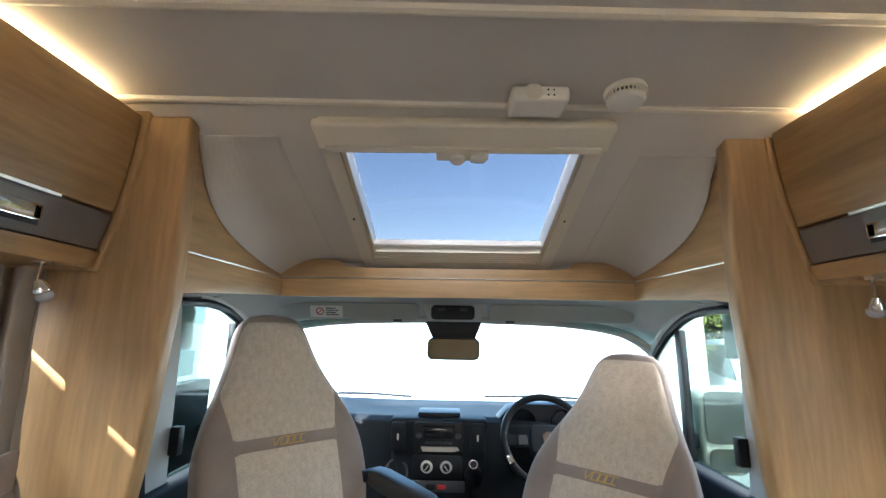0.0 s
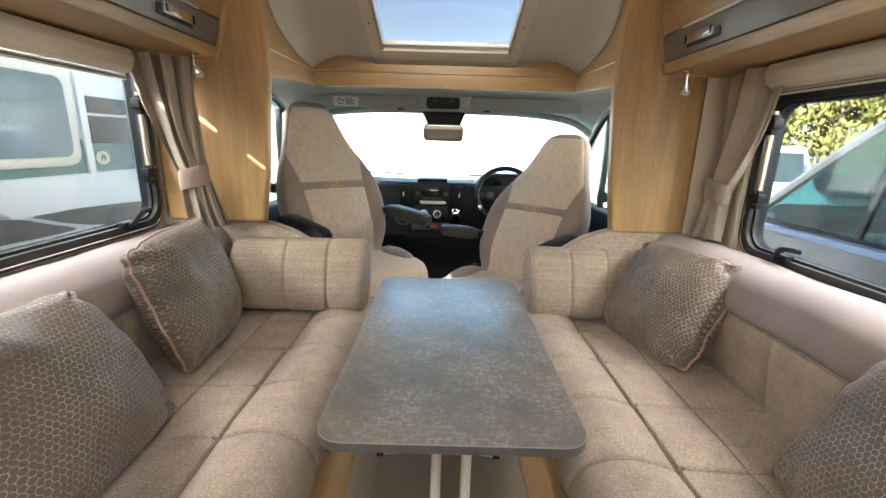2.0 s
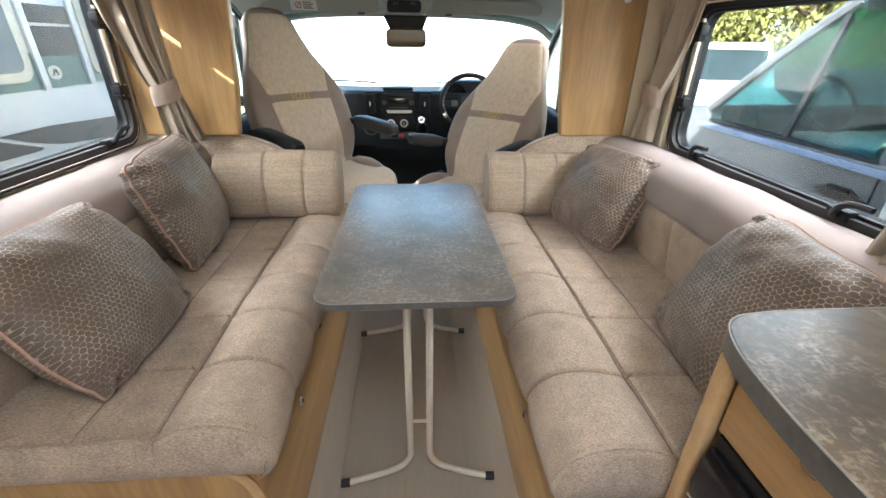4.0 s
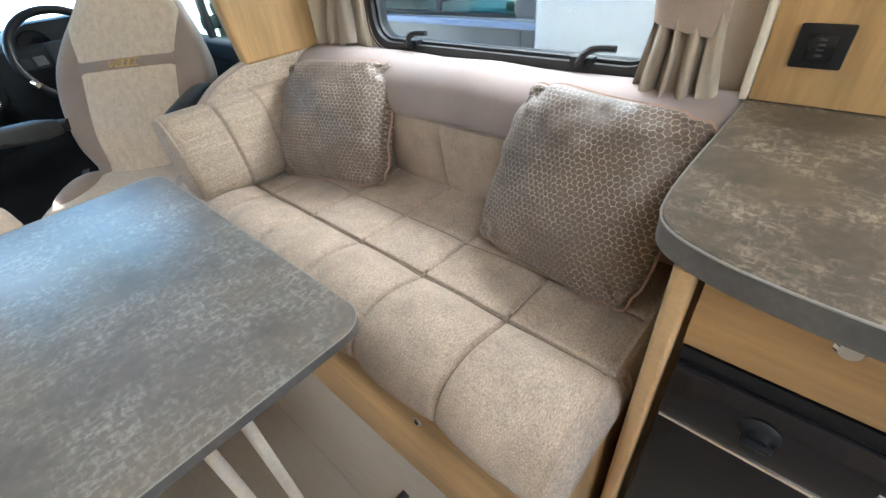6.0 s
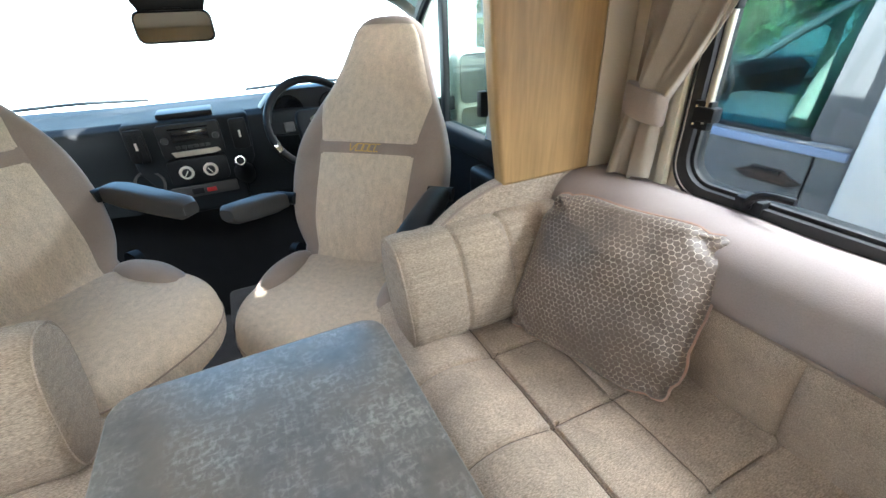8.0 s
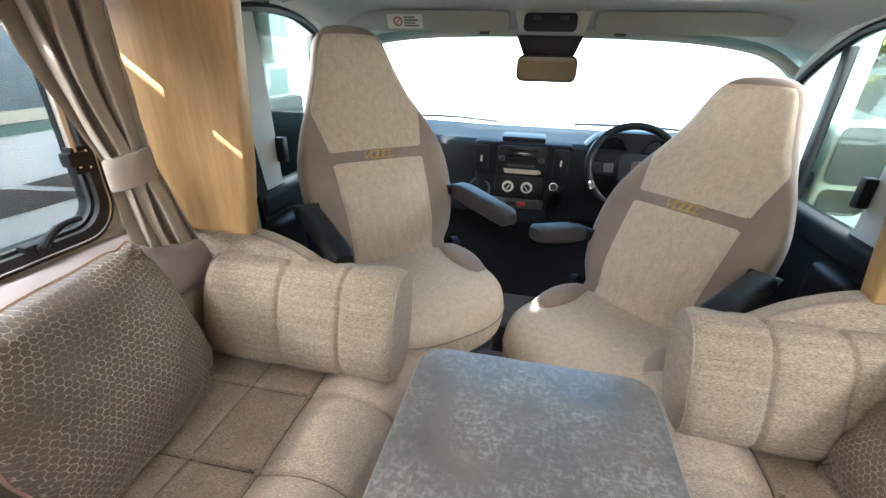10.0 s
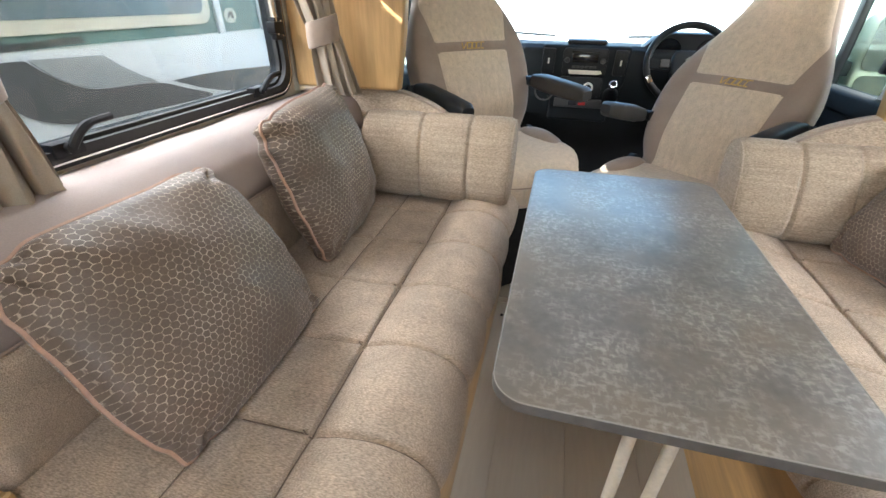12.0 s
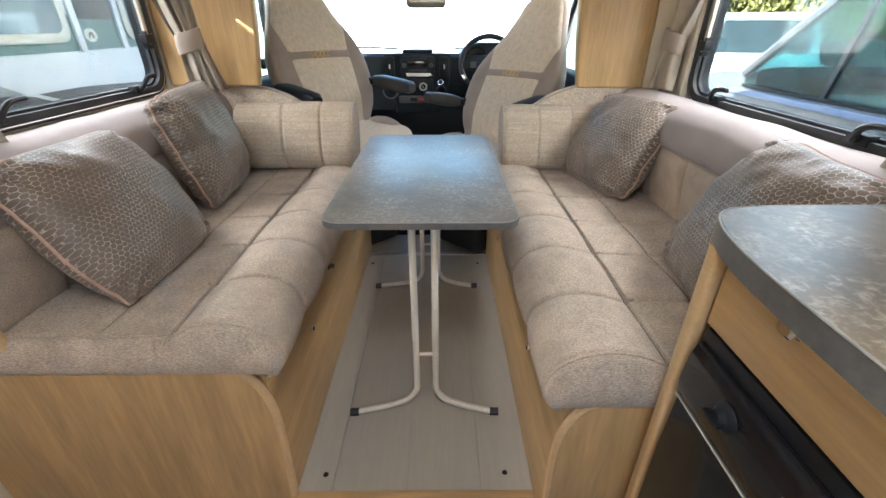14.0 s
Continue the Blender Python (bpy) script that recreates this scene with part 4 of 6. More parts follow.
def arch_panel(s, y):
    """Upholstered board that closes the sofa off from the cab, its top falling in a curve towards the aisle."""
    pts = [(0.40, 0.72), (0.45, 0.78), (0.51, 0.83), (0.575, 0.873), (0.64, 0.90), (0.70, 0.916), (0.78, 0.922), (0.88, 0.918), (1.08, 0.90)]
    c = curve([(x, 0, z) for x, z in pts], 5)
    poly = [(s * p.x, p.z) for p in c] + [(s * 1.08, 0.3), (s * 0.40, 0.3)]
    ob = thing("sofa_end_board", (s * 0.75, y, 0.3), "upholstered curved end board between sofa and cab seat", "end board")
    part("pad", prism(poly, "y", y - 0.022, y + 0.022, 0.014, 3), FABRIC, ob)
    part("piping", tube([(s * p.x, y - 0.02, p.z - 0.004) for p in c], 0.004, 6), SUEDE, ob)


arch_panel(-1, 1.845)
arch_panel(1, 1.88)


def pillow(m, label, w=0.40, h=0.37, t=0.09, seed=1):
    """Puffed square scatter cushion: gathered butterfly corners, creases running in from them, piping round the seam."""
    ob = thing("scatter_cushion", label=label, category="cushion", group="scatter cushions", m=m)

    def outline(c):
        """Inward pull of an edge: a shallow curve with a notch beside each gathered corner."""
        c = abs(c)
        return 0.055 * (1 - c * c) + 0.042 * math.exp(-((c - 0.76) / 0.095) ** 2)

    def pos(u, v, side):
        a, b = 2 * u - 1, 2 * v - 1
        e = max(0.0, (1 - a * a) * (1 - b * b))
        cut = 1 - 0.11 * abs(a * b) ** 4
        x = a * w / 2 * (1 - outline(b) * a * a) * cut
        z = b * h / 2 * (1 - outline(a) * b * b) * cut
        d = t * e ** 0.40
        p, q = 1 - abs(a), 1 - abs(b)
        r, ang = math.hypot(p, q), math.atan2(q, p)
        k = seed * 1.7 + (3 if a > 0 else 0) + (1.3 if b > 0 else 0) + side
        near = math.exp(-(r / 0.42) ** 2) * min(1, r / 0.10)
        d += near * (0.007 * math.sin(9 * ang + k) + 0.004 * math.sin(15 * ang + 2.3 * k)) * min(1, e * 14)
        d -= 0.010 * math.exp(-((r - 0.27) / 0.09) ** 2) * min(1, e * 10)
        rim = min(p, q)
        s_ = a if q < p else b
        d += 0.007 * math.sin(13 * s_ + k) * noise.noise((s_ * 3 + seed, rim * 4, side * 3.0)) * math.exp(-(rim / 0.25) ** 2) * min(1, rim * 18)
        n1, n2 = noise.noise((a * 1.9 + seed, b * 1.9, side * 2.0)), noise.noise((a * 5 + seed, b * 5, side * 5.0))
        d += (0.013 * n1 + 0.004 * n2) * min(1, e * 3)
        n1, n2 = noise.noise((a * 1.9 + seed, b * 1.9, 0.4)), noise.noise((a * 5 + seed, b * 5, 0.7))
        wob = (1 - e) ** 3
        return (x + 0.006 * n2 * wob, side * d + 0.008 * n1 * wob, z + 0.006 * n1 * wob)
    bm = add(grid(72, 72, lambda u, v: pos(u, v, -1)), grid(72, 72, lambda u, v: pos(u, v, 1)))
    bmesh.ops.remove_doubles(bm, verts=bm.verts, dist=0.0004)
    part("cover", bm, PILLOW, ob, local=True, angle=80)
    loop = [pos(i / 40, 0, 0) for i in range(40)] + [pos(1, i / 40, 0) for i in range(40)] + [pos(1 - i / 40, 1, 0) for i in range(40)] + [pos(0, 1 - i / 40, 0) for i in range(40)]
    part("piping", tube(loop, 0.0042, 6, closed=True), PIPING, ob, "copper coloured piping", local=True)
    return ob


def stand(centre, across, up):
    """A pose whose x runs along across, z along up."""
    x = Vector(across).normalized()
    z = Vector(up)
    z = (z - x * z.dot(x)).normalized()
    y = z.cross(x)
    m = Matrix((x, y, z)).transposed().to_4x4()
    return Matrix.Translation(centre) @ m


pillow(stand((-0.79, 1.435, 0.772), (-0.045, 0.44, 0.025), (-0.09, -0.03, 0.35)), "pebbled taupe cushion leaning on the sofa back", 0.44, 0.415, 0.098, seed=2)
pillow(stand((-0.757, 0.88, 0.73), (-0.01, 0.40, 0.0), (-0.205, -0.02, 0.333)), "pebbled taupe cushion slumped on the sofa", 0.45, 0.41, 0.100, seed=5)
pillow(stand((0.79, 1.55, 0.735), (0.115, -0.40, 0.01), (0.16, 0.055, 0.30)), "pebbled taupe cushion leaning into the sofa corner", 0.44, 0.40, 0.098, seed=9)
pillow(stand((0.80, 0.705, 0.74), (-0.045, -0.37, -0.01), (0.185, -0.03, 0.325)), "pebbled taupe cushion leaning on the sofa back", 0.43, 0.415, 0.098, seed=14)

# ---- table ----
table = thing("table", (0.035, 1.255, 0), "folding table with a grey concrete laminate top on tubular legs", "table")
TX0, TX1, TY0, TY1 = -0.215, 0.282, 0.795, 1.715
part("tabletop", moved(prism(rrect(TX0, TX1, TY0, TY1, 0.05, 8), "z", 0.712, 0.732, 0.002, 2), Matrix()), STONE, table)
part("edge_band", ringprism(rrect(TX0 - 0.0015, TX1 + 0.0015, TY0 - 0.0015, TY1 + 0.0015, 0.051, 8), rrect(TX0 + 0.004, TX1 - 0.004, TY0 + 0.004, TY1 - 0.004, 0.046, 8), "z", 0.7135, 0.7305), STONE_EDGE, table, "grey edge band")
part("top_rim", tube([(x, y, 0.7312) for x, y in rrect(TX0 - 0.0005, TX1 + 0.0005, TY0 - 0.0005, TY1 + 0.0005, 0.0505, 8)], 0.0012, 6, closed=True), EDGE_GLINT, table, "thin pale line painted as the edge highlight")
part("under_rail", box(-0.03, 0.10, 0.84, 1.68, 0.694, 0.711, 0.004), SATIN, table)
for y, fy, xa, xb_, fa, fb in ((0.895, 0.85, 0.005, 0.067, -0.218, 0.275), (1.66, 1.62, -0.005, 0.072, -0.237, 0.262)):
    for x, fx in ((xa, fa), (xb_, fb)):
        d = 1 if fx > x else -1
        pts = curve([(x, y, 0.70), (x, y, 0.40), (x, y, 0.12), (x + 0.004 * d, y, 0.065), (x + 0.03 * d, y - 0.004, 0.028), (x + 0.07 * d, y - 0.012, 0.016), ((x + fx) / 2, (y + fy) / 2, 0.013), (fx - 0.02 * d, fy, 0.013)], 5)
        leg = part("leg", tube(pts, 0.0105, 12), LEGM, table)
        part("foot_cap", tube([(fx - 0.028 * d, fy, 0.013), (fx, fy - 0.001, 0.013)], 0.0128, 12), RUBBER, leg)
    part("crossbar", tube([(xa, y, 0.225), (xb_, y, 0.225)], 0.006, 8), LEGM, table)
    part("leg_bracket", box(xa - 0.02, xb_ + 0.02, y - 0.018, y + 0.018, 0.676, 0.694, 0.004), SATIN, table)

# ---- kitchen unit ----
kit = thing("kitchen_unit", (0.8, 0, LOW), "oak kitchen unit with a drawer above the fridge", "kitchen unit")
KX, KY = 0.512, 0.415
part("end_panel", box(KX - 0.012, 1.083, KY, KY + 0.022, LOW, 0.862, 0.007, 3), OAK_Z, kit)
part("front_post", prism(rrect(KX - 0.015, KX + 0.012, KY - 0.006, KY + 0.023, 0.009, 4), "z", LOW, 0.862), OAK_EDGE, kit, "rounded pale corner post")
part("carcass", box(KX + 0.06, 1.083, REAR + 0.01, KY - 0.001, LOW, 0.861), OAK_Z, kit)
part("drawer_front", box(KX, KX + 0.018, -0.14, KY - 0.014, 0.735, 0.858, 0.003), OAK_Y, kit)
part("drawer_knob", moved(lathe([(0, 0.016), (0.010, 0.016), (0.014, 0.012), (0.012, 0.004), (0.016, 0.0), (0, 0)], 18), pose(KX, 0.26, 0.836, 0, -90)), CHROME, kit, "chrome button knob")
part("lower_front", box(KX, KX + 0.018, REAR + 0.02, -0.146, LOW + 0.08, 0.858, 0.003), OAK_Z, kit)
ctop = thing("worktop", (0.76, -0.5, 0.88), "grey concrete laminate worktop with a rounded corner", "worktop")
poly = [(0.450, REAR + 0.01)] + [(p.x, p.y) for p in curve([(x, y, 0) for x, y in ((0.458, 0.0), (0.463, 0.18), (0.467, 0.27), (0.473, 0.33), (0.482, 0.38), (0.495, 0.42), (0.513, 0.453), (0.54, 0.474), (0.585, 0.483), (0.66, 0.487), (0.80, 0.487))], 5)] + [(1.083, 0.485), (1.083, REAR + 0.01)]
part("slab", prism(poly, "z", 0.865, 0.8985), STONE_EDGE, ctop)
part("surface", prism([(x + (0.002 if x < 1 else 0), y - (0.002 if y > 0.2 else 0)) for x, y in poly], "z", 0.899, 0.9015), WORKTOP, ctop)
part("top_rim", tube([(x, y, 0.9005) for x, y in poly[:-1]], 0.0018, 6), EDGE_GLINT, ctop, "thin pale line painted as the edge highlight")
fr = thing("fridge", (0.78, 0.14, LOW), "black fridge with a round control knob under the worktop", "fridge")
part("cabinet", box(KX + 0.022, KX + 0.058, -0.135, KY - 0.016, LOW + 0.02, 0.722), BLACK, fr)
part("top_trim", box(KX + 0.002, KX + 0.03, -0.135, KY - 0.016, 0.700, 0.728, 0.004), BLACK, fr)
part("control_panel", prism([(KX - 0.004, 0.700), (KX + 0.02, 0.700), (KX + 0.02, 0.588), (KX - 0.012, 0.588), (KX - 0.016, 0.62), (KX - 0.013, 0.67)], "y", -0.13, KY - 0.018, 0.003), GLOSS, fr, "gloss black control panel")
knob = part("control_knob", moved(lathe([(0, 0.018), (0.013, 0.018), (0.015, 0.008), (0.022, 0.004), (0.025, 0.0), (0, 0)], 24), pose(KX - 0.014, 0.283, 0.652, 0, -90)), BLACK, fr)
part("knob_grip", moved(box(-0.004, 0.004, -0.018, 0.018, 0.012, 0.026, 0.003), pose(KX - 0.014, 0.283, 0.652, 0, -90)), BLACK, knob)
part("door", prism([(KX - 0.008, 0.582), (KX + 0.02, 0.582), (KX + 0.02, LOW + 0.06), (KX - 0.008, LOW + 0.06), (KX - 0.014, 0.1), (KX - 0.014, 0.45)], "y", -0.13, KY - 0.018, 0.005), GLOSS, fr)
part("door_edge", tube([(KX - 0.012, -0.13, 0.585), (KX - 0.012, KY - 0.02, 0.585)], 0.0028, 6), SATIN, fr)
for i, (a, b) in enumerate(((0.165, 0.153), (0.148, 0.138), (0.134, 0.124), (0.120, 0.110), (0.106, 0.098), (0.094, 0.086))):
    part("badge_bar", box(KX - 0.0172, KX - 0.015, b, a, 0.640, 0.655), SATIN, fr, "pale maker's mark")
# tall oak return on the wall side of the worktop, with a socket
ret = thing("oak_return_panel", (1.04, 0.38, 0.90), "oak return panel above the worktop", "panel", kind="structure")
part("board", box(1.005, 1.083, 0.27, 0.485, 0.903, 1.508, 0.006, 2), OAK_Z, ret)
part("edge_strip", box(0.998, 1.02, 0.486, 0.500, 0.903, 1.508, 0.005, 2), CREAM, ret, "cream edge strip")
sock = thing("usb_socket", (1.0, 0.41, 1.0), "black USB socket plate on the oak panel", "socket")
part("plate", box(0.996, 1.004, 0.372, 0.444, 0.968, 1.036, 0.004, 2), BLACK, sock)
part("module", box(0.9935, 0.9955, 0.389, 0.427, 0.983, 1.021, 0.002), GLOSS, sock)
for z in (0.990, 0.998, 1.006, 1.014):
    part("port", box(0.9925, 0.9934, 0.403, 0.413, z - 0.0015, z + 0.0015), GREYP, sock, smooth=False)


# ---- cab ----
cabf = solid("floor_cab", box(-0.98, 0.98, 2.22, 4.0, -0.25, -0.05), DARK, "dark carpet cab floor", "floor", kind="structure", smooth=False)
hl = thing("cab_headlining", (0, 2.7, 1.48), "pale grey moulded cab headlining", "headlining", kind="structure")


def head(u, v):
    x = -0.98 + 1.96 * u
    y = 2.478 + 0.582 * v
    a = abs(x)
    z = 1.535 - 0.045 * max(0, (y - 2.45) / 0.6) - (0.05 + 0.11 * min(1, max(0, (y - 2.55) / 0.4))) * max(0, (a - 0.62) / 0.36) ** 2.2
    z -= 0.05 * max(0, (y - 2.85) / 0.2) ** 2
    return (x, y, z)


part("shell", sheet(48, 30, head, (0, 0, 0.02)), CABGREY, hl, angle=70)
for s in (-1, 1):
    part("side_lining", sheet(10, 8, lambda u, v, s=s: (s * (0.692 + 0.308 * u), 1.90 + 0.585 * v, 1.50 + 0.02 * v - 0.03 * u ** 2.2), (0, 0, 0.012)), CABGREY, hl, angle=70)
part("front_header", tube(curve([(-0.94, 2.92, 1.30), (-0.82, 2.985, 1.385), (-0.6, 3.02, 1.425), (-0.3, 3.035, 1.44), (0, 3.04, 1.442), (0.3, 3.035, 1.44), (0.6, 3.02, 1.425), (0.82, 2.985, 1.385), (0.94, 2.92, 1.30)], 6), 0.022, 10), CABGREY, hl)


def visor(x0, x1, label):
    ob = thing("sun_visor", ((x0 + x1) / 2, 2.93, 1.5), label, "sun visor", group="sun visors")
    m = pose((x0 + x1) / 2, 2.83, 1.470, 118)
    w = (x1 - x0) / 2
    part("pad", moved(prism(rrect(-w, w, -0.042, 0.042, 0.025, 5), "z", -0.009, 0.009, 0.006, 2), m), VISOR, ob)
    part("clip", moved(box(w - 0.12 if x0 < 0 else -w + 0.08, w - 0.08 if x0 < 0 else -w + 0.12, -0.048, -0.036, -0.012, 0.012, 0.003), m), GREYP, ob)
    return ob, m


vis, vm = visor(-0.85, -0.165, "pale grey sun visor with a warning label")
part("warning_label", moved(box(-0.16, -0.01, -0.03, 0.028, 0.0095, 0.0105), vm), PAPER, vis, "white airbag warning label")
part("label_sign", moved(ringprism(sell(0.019, 0.019, 2, 24), sell(0.014, 0.014, 2, 24), "z", 0.0106, 0.0114), vm @ pose(-0.115, 0, 0)), RED, vis, "red warning ring")
part("label_sign_bar", moved(box(-0.015, 0.015, -0.002, 0.002, 0.0106, 0.0113), vm @ pose(-0.115, 0, 0, 0, 0, 40)), RED, vis)
for i in range(4):
    part("label_mark", moved(box(-0.088, -0.03 - 0.012 * (i % 2), -0.02 + i * 0.011, -0.014 + i * 0.011, 0.0106, 0.0112), vm), PRINT, vis)
visor(0.155, 0.82, "pale grey sun visor folded up")
ovc = thing("overhead_console", (0, 2.9, 1.46), "grey overhead console with dark map lamps", "console")
part("housing", prism([(-0.16, 1.535), (0.155, 1.535), (0.12, 1.43), (-0.125, 1.43)], "y", 2.82, 2.96, 0.012, 2), CABGREY, ovc)
pod = part("lamp_pod", prism(rrect(-0.11, 0.09, 1.435, 1.50, 0.018, 4), "y", 2.808, 2.83, 0.005, 2), BLACK, ovc, "black map lamp pod")
for x in (-0.06, 0.04):
    part("switch", box(x - 0.016, x + 0.016, 2.802, 2.809, 1.475, 1.488, 0.002), GREYP, pod)
mir = thing("rear_view_mirror", (0, 2.95, 1.25), "black interior mirror on a broad mount", "mirror")
part("mount", prism([(-0.145, 1.428), (0.135, 1.428), (0.10, 1.345), (-0.105, 1.345)], "y", 2.965, 3.0, 0.006), BLACK, mir)
part("stem", box(-0.03, 0.03, 2.945, 2.975, 1.32, 1.36, 0.006), BLACK, mir)
part("shell", prism(rrect(-0.13, 0.122, 1.248, 1.352, 0.028, 5), "y", 2.92, 2.965, 0.008, 2), BLACK, mir)
part("reflector", moved(prism(rrect(-0.122, 0.114, -0.045, 0.045, 0.024, 5), "y", -0.0015, 0.0015), pose(0, 2.9165, 1.30, -4)), MIRROR, mir, "silvered mirror face")

ws = thing("windscreen", (0, 3.3, 1.2), "wide raked clear windscreen", "windscreen", kind="structure")
pane = part("pane", grid(16, 8, lambda u, v: ((-0.97 + 1.94 * u), 3.04 + 0.62 * v - 0.16 * (2 * u - 1) ** 2 * (1 - 0.4 * v), 1.445 - 0.53 * v - 0.06 * (2 * u - 1) ** 4 * (1 - v))), SCREENGLASS, ws)
pane.visible_shadow = False
for s in (-1, 1):
    part("wiper", tube(curve([(s * 0.55 - 0.35, 3.62, 0.985), (s * 0.55, 3.60, 0.995), (s * 0.55 + 0.3, 3.57, 0.985)], 5), 0.008, 6), BLACK, ws)

# cab sides: door, window opening, posts


def cab_side(s, name, label):
    ob = thing(name, (s * 0.95, 2.6, 0), label, "cab door", kind="structure")
    part("door_trim", box(*sorted((s * 0.935, s * 1.0)), 2.18, 3.3, 0.0, 0.86, 0.01), DASH, ob)
    part("waist_rail", box(*sorted((s * 0.915, s * 1.0)), 2.18, 3.15, 0.80, 0.885, 0.02, 3), DASH, ob)
    part("door_pocket", box(*sorted((s * 0.87, s * 0.934)), 2.3, 3.1, 0.12, 0.35, 0.02, 2), DASH, ob)
    part("rear_post", prism([(2.2, -0.1), (2.36, -0.1), (2.40, 0.84), (2.355, 0.9), (2.34, 1.3), (2.315, 1.50), (2.0, 1.5), (2.06, 0.5)], "x", *sorted((s * 0.945, s * 1.0)), 0.012, 2), CABGREY, ob)
    part("outer_skin", box(*sorted((s * 1.0, s * 1.02)), 1.9, 2.3, -0.3, 1.6), CABGREY, ob)
    arch = curve([(s * 0.955, 2.22, 1.462), (s * 0.95, 2.32, 1.472), (s * 0.945, 2.46, 1.474), (s * 0.94, 2.60, 1.455), (s * 0.935, 2.71, 1.41), (s * 0.93, 2.82, 1.34), (s * 0.93, 2.96, 1.22), (s * 0.935, 3.12, 1.045), (s * 0.94, 3.24, 0.90)], 6)
    part("door_seal", tube(arch, 0.016, 8), BLACK, ob, "black door seal")
    arch2 = [(p.x * 1.02, p.y, p.z + 0.035) for p in arch[10:]]
    part("front_post", tube(arch2, 0.032, 8), CABGREY, ob, "pale grey windscreen post trim")
    part("quarter_bar", box(*sorted((s * 0.945, s * 0.975)), 2.695, 2.735, 0.86, 1.405, 0.006), BLACK, ob, "black quarter light bar")
    g = part("door_glass", prism([(2.28, 0.86), (3.26, 0.86), (3.10, 1.07), (2.94, 1.245), (2.8, 1.36), (2.70, 1.42), (2.58, 1.465), (2.40, 1.48), (2.28, 1.475)], "x", *sorted((s * 0.965, s * 0.969))), CABGLASS, ob, "green tinted door glass")
    g.visible_shadow = False
    part("belt", prism([(2.07, 1.40), (2.12, 1.40), (2.27, 0.62), (2.215, 0.62)], "x", *sorted((s * 0.922, s * 0.927))), DARK, ob, "black seat belt")
    part("belt_reel", box(*sorted((s * 0.86, s * 0.925)), 2.16, 2.34, 0.62, 0.80, 0.03, 3), BLACK, ob)
    part("belt_guide", box(*sorted((s * 0.91, s * 0.944)), 2.33, 2.36, 0.97, 1.06, 0.006), BLACK, ob)
    m = thing("door_mirror", (s * 1.2, 2.75, 0.9), "tall door mirror outside the cab window", "door mirror", group="door mirrors")
    if s > 0:
        part("housing", prism(rrect(1.065, 1.275, 0.80, 1.16, 0.06, 6), "y", 2.80, 2.90, 0.03, 3), CREAM, m)
        part("mirror_glass", prism(rrect(1.08, 1.26, 0.93, 1.145, 0.03, 4), "y", 2.793, 2.799), MIRROR, m)
        part("lower_glass", prism(rrect(1.085, 1.255, 0.82, 0.91, 0.025, 4), "y", 2.793, 2.799), MIRROR, m)
    else:
        part("housing", box(-1.205, -1.145, 2.5, 2.92, 0.80, 1.15, 0.012, 2), DARK, m, "broad black mirror back")
    part("arm", box(*sorted((s * 0.99, s * 1.15)), 2.83, 2.88, 0.90, 0.96, 0.01), BLACK, m)


cab_side(-1, "door_1", "pale grey cab door with green tinted window")
cab_side(1, "door_2", "pale grey cab door with green tinted window")

# ---- dashboard ----
dash = thing("dashboard", (0, 3.2, 0.3), "charcoal moulded dashboard with vents and gauges", "dashboard")


def dtop(u, v):
    x = -0.95 + 1.9 * u
    prof = [(2.98, 0.62), (2.965, 0.78), (2.955, 0.90), (2.965, 0.962), (3.0, 0.982), (3.12, 0.972), (3.4, 0.955), (3.72, 0.945)]
    k = v * (len(prof) - 1)
    i = min(int(k), len(prof) - 2)
    f = k - i
    y, z = prof[i][0] + (prof[i + 1][0] - prof[i][0]) * f, prof[i][1] + (prof[i + 1][1] - prof[i][1]) * f
    a = abs(x)
    y += 0.10 * max(0, (a - 0.35) / 0.6)
    return (x, y, z)


part("shell", grid(48, 28, dtop), DASH, dash, angle=60)
part("lower_shell", box(-0.93, 0.93, 3.08, 3.6, -0.04, 0.66, 0.03), BLACK, dash)
part("glove_box_line", box(-0.80, -0.36, 2.998, 3.04, 0.785, 0.793), BLACK, dash)
CX = -0.068
con = part("centre_console", prism([(CX - 0.16, 0.60), (CX + 0.16, 0.60), (CX + 0.155, 0.70), (CX + 0.215, 0.80), (CX + 0.225, 0.985), (CX - 0.225, 0.985), (CX - 0.215, 0.80), (CX - 0.155, 0.70)], "y", 2.925, 3.05, 0.02, 3), DASH, dash)
part("top_tray", box(CX - 0.1, CX + 0.1, 2.95, 3.08, 0.986, 1.008, 0.008, 2), BLACK, dash)
part("radio_bezel", prism(rrect(CX - 0.112, CX + 0.112, 0.842, 0.972, 0.016, 4), "y", 2.912, 2.93, 0.004, 2), BLACK, con)
rad = thing("car_radio", (CX, 2.91, 0.85), "black car radio with a pale display and two knobs", "radio")
part("screen", box(CX - 0.065, CX + 0.065, 2.908, 2.9115, 0.905, 0.945, 0.002), GLOSS, rad)
part("cd_slot", box(CX - 0.07, CX + 0.07, 2.908, 2.9115, 0.952, 0.957), GLOSS, rad)
for x in (CX - 0.09, CX + 0.09):
    part("knob", moved(lathe([(0, 0.016), (0.011, 0.016), (0.014, 0.0), (0, 0)], 18), pose(x, 2.911, 0.915, 90)), GREYP, rad)
for i in range(6):
    part("key", box(CX - 0.06 + i * 0.021, CX - 0.043 + i * 0.021, 2.906, 2.9115, 0.878, 0.890, 0.002), GREYP, rad)
